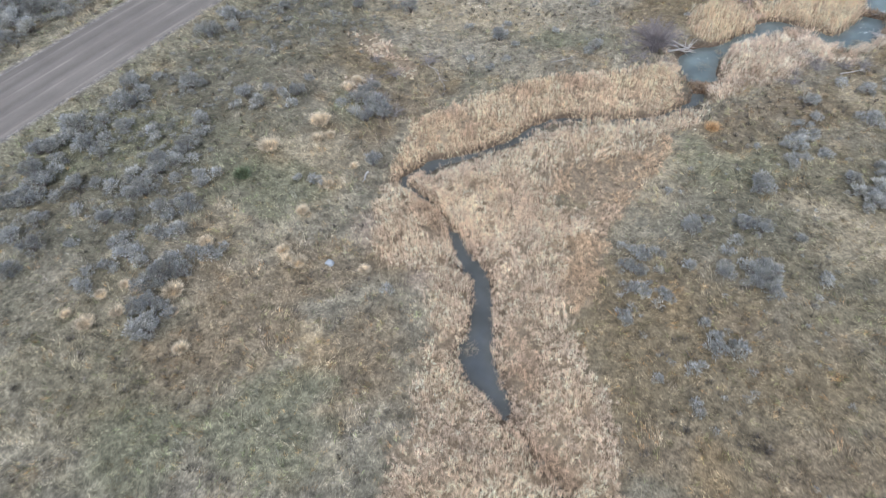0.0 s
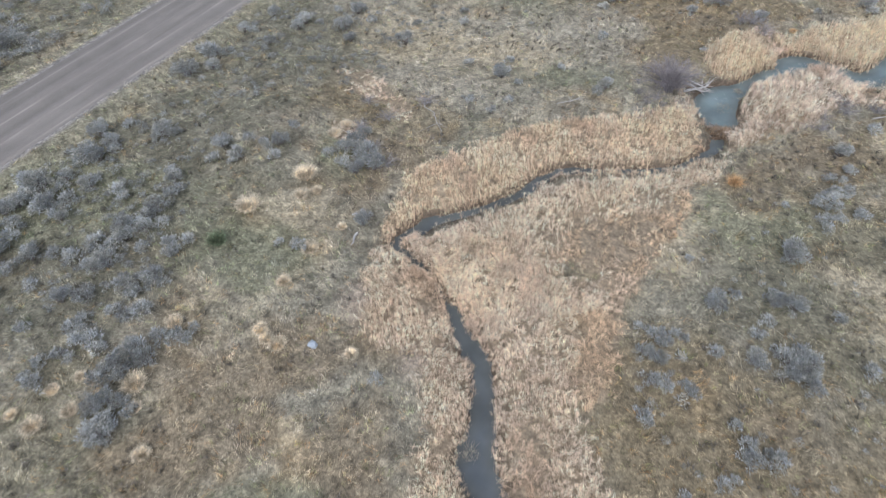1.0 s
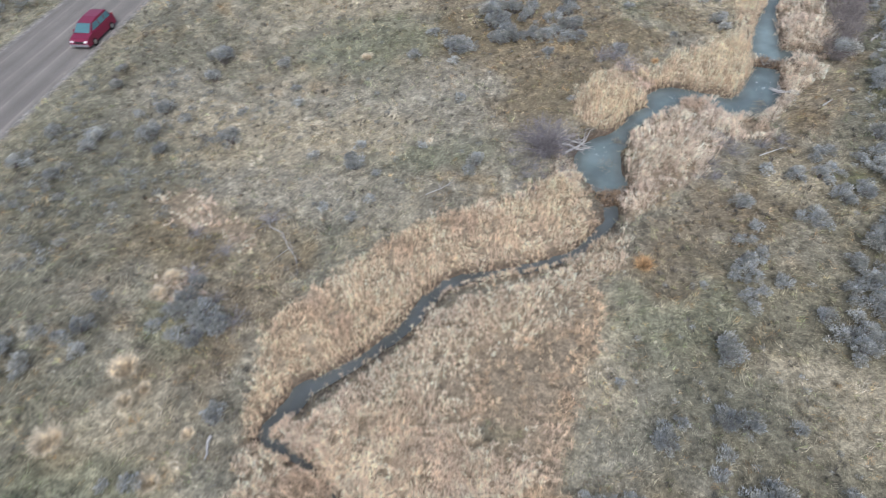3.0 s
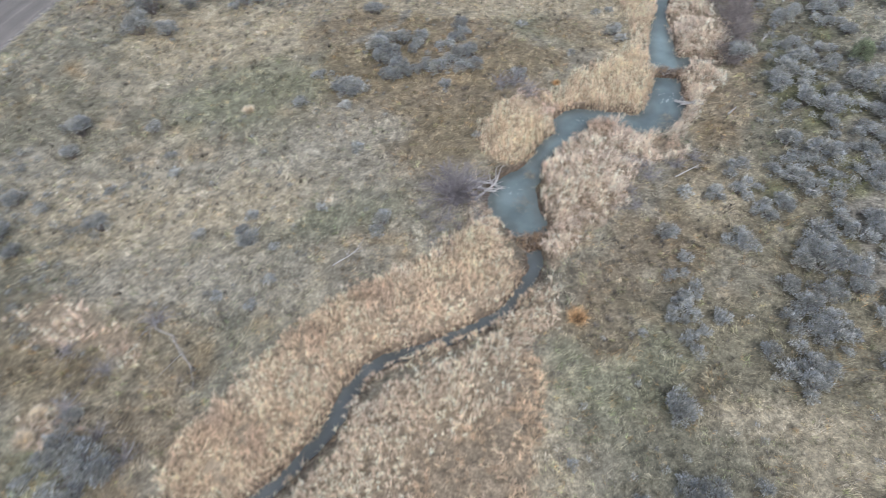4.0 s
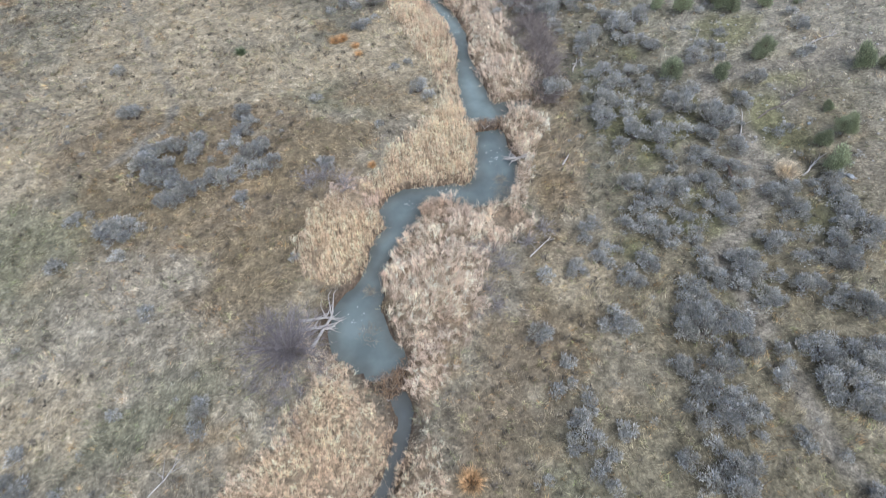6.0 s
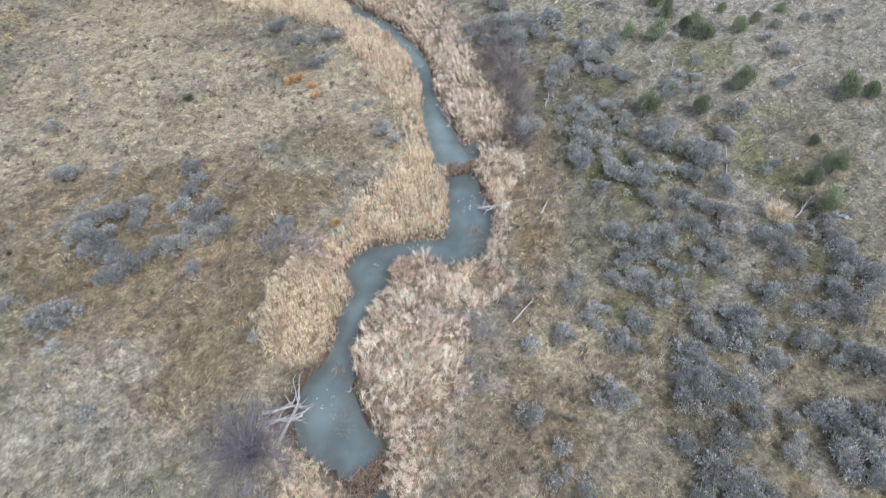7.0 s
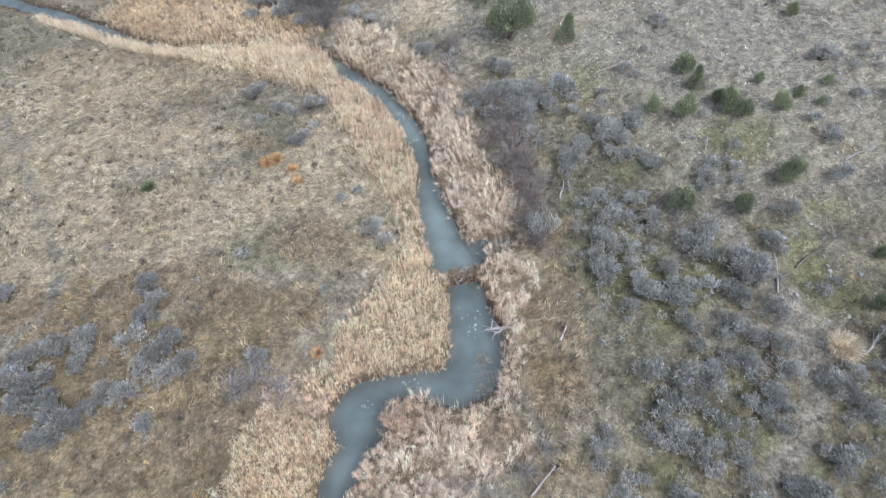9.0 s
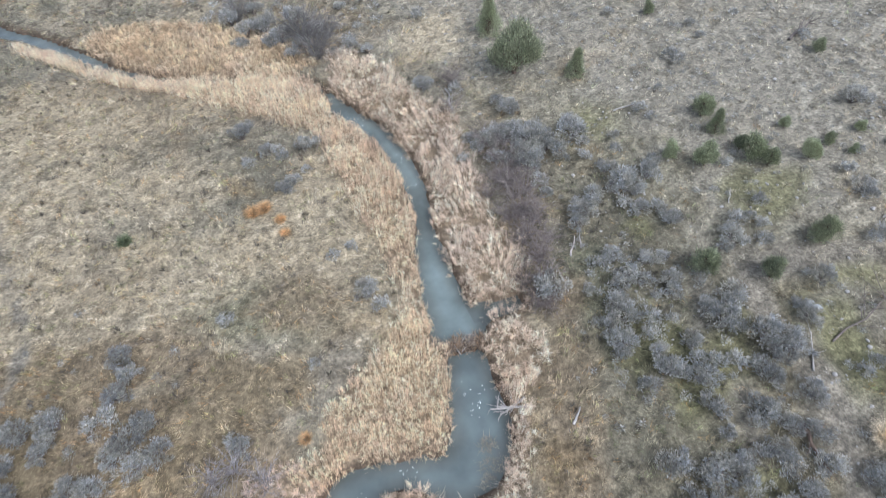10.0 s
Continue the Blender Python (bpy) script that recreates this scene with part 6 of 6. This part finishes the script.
# ---- beaver dams ----
def dam(seed, a, b, level, thick, label):
    """A mud bank with sticks laid across and into it."""
    rng = np.random.RandomState(seed)
    thing = tagged(new("beaver_dam"), label, "dam", "beaver dams")
    a, b = np.array(a, float), np.array(b, float)
    ln, n, m = np.linalg.norm(b - a), 20, 9
    d = (b - a) / ln
    s = np.array((-d[1], d[0]))
    v = []
    for i in range(n):
        for j in range(m):
            o = (j / (m - 1) * 2 - 1)
            c = a + d * ln * i / (n - 1) + s * o * thick + rng.normal(0, 0.03, 2)
            v.append((*c, level - 0.35 + 0.47 * (1 - o * o) + rng.normal(0, 0.04)))
    i = np.arange(n * m).reshape(n, m)
    part("mud_bank", quick("mud_bank", v, np.stack([i[:-1, :-1], i[:-1, 1:], i[1:, 1:], i[1:, :-1]], -1).reshape(-1, 4)), M_MUD, thing, "dark wet mud and matted stalks")
    np.random.seed(seed)
    m = 900
    along_d, over = np.random.uniform(-0.05, 1.05, m), np.clip(np.random.normal(0.1, 0.5, m), -1.1, 1.1)
    px, py = a[0] + d[0] * ln * along_d + s[0] * over * thick, a[1] + d[1] * ln * along_d + s[1] * over * thick
    tone = np.outer(np.random.uniform(0.5, 1.2, m), (0.52, 0.43, 0.335))
    vv, ff, cc = blades(px, py, level - 0.35 + 0.42 * (1 - np.minimum(1, over ** 2)), np.random.uniform(0.2, 0.5, m), np.random.uniform(0.02, 0.045, m), np.random.uniform(0, 6.28, m), np.random.uniform(0.7, 1.4, m), tone)
    me = quick("thatch", vv, ff, cc)
    me.materials.append(M_REED)
    part("thatch", me, M_REED, thing, "matted brown and straw-coloured reed stalks")
    for k in range(14):
        c = a + d * ln * rng.uniform(0.02, 0.98) + s * rng.uniform(-0.8, 0.8) * thick
        g = rng.uniform(0, math.pi)
        w = np.array((math.cos(g), math.sin(g), rng.uniform(-0.2, 0.3))) * rng.uniform(0.12, 0.35)
        p = np.array((*c, level + 0.12 + rng.uniform(0, 0.1)))
        vv, ff = sticks([(p - w, p + w, 0.025, 0.015)], 5)
        part("stick", quick("stick", vv, ff), M_TWIG if k % 3 else M_DEAD, thing)
    np.random.seed(seed)
    k = int(ln * thick * 300)
    o, w = np.random.uniform(-1, 1, k), np.random.uniform(0, 1, k)
    xy = a + np.outer(w * ln, d) + np.outer(o * thick, s)
    tuft = fbm(xy[:, 0], xy[:, 1], 0.5, 5, 2)
    ok = tuft > 0.42
    xy, o, k = xy[ok], o[ok], ok.sum()
    v, f, c = blades(xy[:, 0], xy[:, 1], level - 0.3 + 0.4 * (1 - o * o), np.random.uniform(0.2, 0.6, k), np.random.uniform(0.02, 0.04, k), np.random.uniform(0, 6.28, k), np.random.uniform(0.2, 1.3, k), np.outer(np.random.uniform(0.6, 1.2, k), (0.40, 0.28, 0.18)), True)
    part("matted_reed", quick("matted_reed", v, f, c), M_REED, thing, "rust-brown matted reed stalks")
    return thing


dam(800, (-4.2, 43.3), (-1.6, 44.0), -1.08, 0.75, "low beaver dam of mud and sticks holding the pond")
dam(801, (6.9, 59.75), (9.4, 59.3), -0.9, 0.5, "narrow beaver dam of mud and reed stalks")


# ---- the car on the road ----
def box(bm, size, at, bevel=0.0, seg=2):
    out = bmesh.ops.create_cube(bm, size=1.0, matrix=Matrix.Translation(at) @ Matrix.Diagonal((*size, 1)))
    if bevel:
        edges = {e for q in out["verts"] for e in q.link_edges}
        bmesh.ops.bevel(bm, geom=list(edges), offset=bevel, segments=seg, affect="EDGES", profile=0.6)


def shell(profile, half, tuck, bevel=0.05):
    """A body from its side outline (y, z), narrowing by tuck above the waist."""
    bm = bmesh.new()
    left = [bm.verts.new((-half + tuck(z), y, z)) for y, z in profile]
    right = [bm.verts.new((half - tuck(z), y, z)) for y, z in profile]
    n = len(profile)
    bm.faces.new(left)
    bm.faces.new(right[::-1])
    for i in range(n):
        j = (i + 1) % n
        bm.faces.new((left[j], left[i], right[i], right[j]))
    bmesh.ops.recalc_face_normals(bm, faces=bm.faces)
    bmesh.ops.bevel(bm, geom=list(bm.edges), offset=bevel, segments=2, affect="EDGES", profile=0.6)
    return bm


def wheel_bm(r, w, seg=24):
    bm = bmesh.new()
    bmesh.ops.create_cone(bm, cap_ends=True, segments=seg, radius1=r, radius2=r, depth=w, matrix=Matrix.Rotation(math.pi / 2, 4, "Y"))
    bmesh.ops.bevel(bm, geom=[e for e in bm.edges if len(e.link_faces) == 2 and e.calc_face_angle() > 1], offset=min(r, w) * 0.18, segments=2, affect="EDGES")
    return bm


def car(at):
    red = material("red_paint", (0.17, 0.012, 0.04), rough=0.3, scales=((2.0, 0.06), (30.0, 0.05)), spec=0.5)
    glass = material("tinted_glass", (0.16, 0.32, 0.34), rough=0.08, scales=((1.0, 0.05),), spec=0.7)
    black = material("black_rubber", (0.02, 0.02, 0.02), rough=0.7, scales=((20.0, 0.2),))
    grey = material("alloy", (0.5, 0.5, 0.52), rough=0.35, metal=0.9, scales=((20.0, 0.1),))
    lamp = material("lamp_glass", (0.75, 0.75, 0.72), rough=0.1, scales=((20.0, 0.1),), spec=0.8)
    tail = material("tail_glass", (0.4, 0.02, 0.02), rough=0.15, scales=((20.0, 0.1),), spec=0.8)
    thing = tagged(new("car"), "dark red family van standing on the gravel road", "car")
    low = [(-2.25, 0.28), (-2.32, 0.55), (-2.22, 0.78), (-2.0, 0.93), (-1.45, 1.03), (2.2, 1.05), (2.28, 0.6), (2.22, 0.28)]
    body = part("body", shell(low, 0.91, lambda z: 0.06 * max(0, z - 0.7), 0.06), red, thing)
    high = [(-1.5, 1.0), (-0.6, 1.58), (0.4, 1.68), (1.7, 1.66), (2.15, 1.04)]
    part("cabin", shell(high, 0.86, lambda z: 0.24 * (z - 1.0), 0.05), red, thing)
    bm = bmesh.new()
    q = [bm.verts.new(p) for p in ((-0.74, -1.41, 1.09), (0.74, -1.41, 1.09), (0.66, -0.66, 1.575), (-0.66, -0.66, 1.575))]
    bm.faces.new(q)
    bmesh.ops.solidify(bm, geom=bm.faces[:], thickness=-0.03)
    part("windscreen", bm, glass, thing, "pale reflecting windscreen")
    for s in (-1, 1):
        for y0, y1, b0 in ((-1.0, 0.1, 0.45), (0.2, 1.0, 0.0), (1.1, 1.8, 0.0)):
            bm = bmesh.new()
            xb, xt = s * 0.865, s * 0.755
            q = [bm.verts.new(p) for p in ((xb, y0, 1.1), (xb, y1, 1.1), (xt, y1, 1.52), (xt, y0 + b0, 1.52))]
            bm.faces.new(q)
            bmesh.ops.solidify(bm, geom=bm.faces[:], thickness=0.02 * s)
            part("side_window", bm, glass, thing, "dark side window")
        bm = bmesh.new()
        box(bm, (0.34, 0.18, 0.17), (s * 0.66, -2.19, 0.70), 0.04)
        part("headlight", bm, lamp, thing, "clear headlight")
        bm = bmesh.new()
        box(bm, (0.14, 0.08, 0.5), (s * 0.76, 2.24, 0.85), 0.03)
        part("tail_light", bm, tail, thing, "red tail light")
        bm = bmesh.new()
        box(bm, (0.2, 0.1, 0.14), (s * 1.0, -1.0, 1.1), 0.03)
        part("mirror", bm, red, thing)
        for y in (-1.4, 1.4):
            w = part("wheel", wheel_bm(0.34, 0.22), black, thing, "black tyre")
            w.location = (s * 0.83, y, 0.34)
            part("rim", wheel_bm(0.22, 0.235, 12), grey, w, "alloy rim")
    bm = bmesh.new()
    box(bm, (0.86, 0.06, 0.16), (0, -2.29, 0.66), 0.02)
    part("grille", bm, black, thing, "black grille")
    bm = bmesh.new()
    box(bm, (1.78, 0.16, 0.2), (0, -2.3, 0.42), 0.05)
    part("bumper", bm, grey, thing, "grey lower bumper")
    thing.matrix_basis = pose(*at) @ Matrix.Diagonal((0.84, 0.84, 0.9, 1))
    return thing


car((-41.6, 51.7, float(land(np.array([-45.0]), np.array([52.2]))[0]) + 0.10, 0, 0, 2))


# ---- weed and flecks on the water ----
def afloat(name, spots, n, level, colour, mat, size, label, category, slim=1.0):
    np.random.seed(len(spots) + n)
    v, f, c = [], [], []
    for sx, sy, sr in spots:
        g, r = np.random.uniform(0, 6.28, n), np.sqrt(np.random.uniform(0, 1, n)) * sr
        x, y = sx + r * np.cos(g), sy + r * np.sin(g)
        ok = bank(x, y)[0] < -0.1
        x, y = x[ok], y[ok]
        k = len(x)
        a, b, t = blades(x, y, np.full(k, level + 0.008), np.random.uniform(0.6, 1.4, k) * size, np.random.uniform(0.25, 0.5, k) * size * slim, np.random.uniform(0, 6.28, k), np.full(k, 1.5), np.outer(np.random.uniform(0.6, 1.3, k), colour))
        f.append(b + sum(len(q) for q in v))
        v.append(a)
        c.append(t)
    me = quick(name, np.vstack(v), np.vstack(f), np.vstack(c))
    me.materials.append(mat)
    return tagged(new(name, me), label, category, kind="stuff")


afloat("water_weed", [(6.6, 53.6, 0.5), (6.9, 54.6, 0.4), (6.3, 53.0, 0.4), (-3.2, 46.6, 0.6), (-2.6, 49.2, 0.3), (-8.2, 15.6, 0.4)], 90, -1.08, (0.27, 0.235, 0.18), M_BLADE, 0.3, "brown dead weed lying in the pond water", "weed", 0.22)
afloat("foam_flecks", [(7.4, 57.2, 0.7), (7.2, 56.2, 0.5), (3.4, 54.8, 0.4), (1.2, 54.6, 0.5), (-3.6, 48.0, 0.5)], 9, -1.08, (0.7, 0.72, 0.7), M_BLADE, 0.11, "small pale flecks floating on the pond", "foam")
afloat("ice_flecks", [(9.9, 73.5, 0.6), (8.9, 78.3, 0.6), (9.6, 71.0, 0.4)], 9, -0.9, (0.7, 0.72, 0.7), M_BLADE, 0.14, "small pale flecks floating above the dam", "foam")


# ---- loose stones on the bare ground ----
np.random.seed(77)
n = 2600
x, y = np.random.uniform(10, 46, n), np.random.uniform(36, 90, n)
keep = inside(SEEN, x, y) & (x + 0.2 * (y - 50) > 17) & ~in_reeds(x, y)
x, y = x[keep], y[keep]
z = height(x, y)
ico = bmesh.new()
bmesh.ops.create_icosphere(ico, subdivisions=1, radius=1.0)
lump = np.array([q.co[:] for q in ico.verts])
tri = np.array([[q.index for q in f.verts] for f in ico.faces])
ico.free()
v, f = [], []
for i in range(len(x)):
    r = 0.03 + 0.09 * np.random.uniform() ** 3
    v.append(lump * r * np.random.uniform(0.6, 1.3, 3) * (1, 1, 0.7) * np.random.uniform(0.85, 1.15, (len(lump), 1)) + (x[i], y[i], z[i] + r * 0.2))
    f.append(tri + i * len(lump))
me = quick("loose_stones", np.vstack(v), np.vstack(f))
me.materials.append(M_ROCK)
tagged(new("loose_stones", me), "small pale stones scattered over the bare slope", "stones", kind="stuff")

# ---- single pale stones ----
STONES = [(-17.7, 17.0, 0.27), (20.9, 54.0, 0.13), (22.8, 53.5, 0.17), (24.3, 50.2, 0.13), (23.5, 45.9, 0.19)]
rng = np.random.RandomState(5)
for k, (x, y, r) in enumerate(STONES):
    bm = bmesh.new()
    bmesh.ops.create_icosphere(bm, subdivisions=2, radius=1.0)
    push = rng.uniform(0.8, 1.2, (len(bm.verts), 1)) * rng.uniform(0.8, 1.2, 3)
    for q, s in zip(bm.verts, push):
        q.co = [a * b for a, b in zip(q.co, s)]
    me = bpy.data.meshes.new("stone")
    bm.to_mesh(me)
    bm.free()
    me.materials.append(M_PALE)
    ob = tagged(new("stone", me), "pale bluish-white stone lying in brown grass" if k == 0 else "small white stone on bare grey soil", "stone", "white stones")
    ob.matrix_basis = pose(x, y, ground_at(x, y) + 0.25 * r, 0, 0, 70 * k) @ Matrix.Diagonal((r, r * 0.7, r * 0.6, 1))
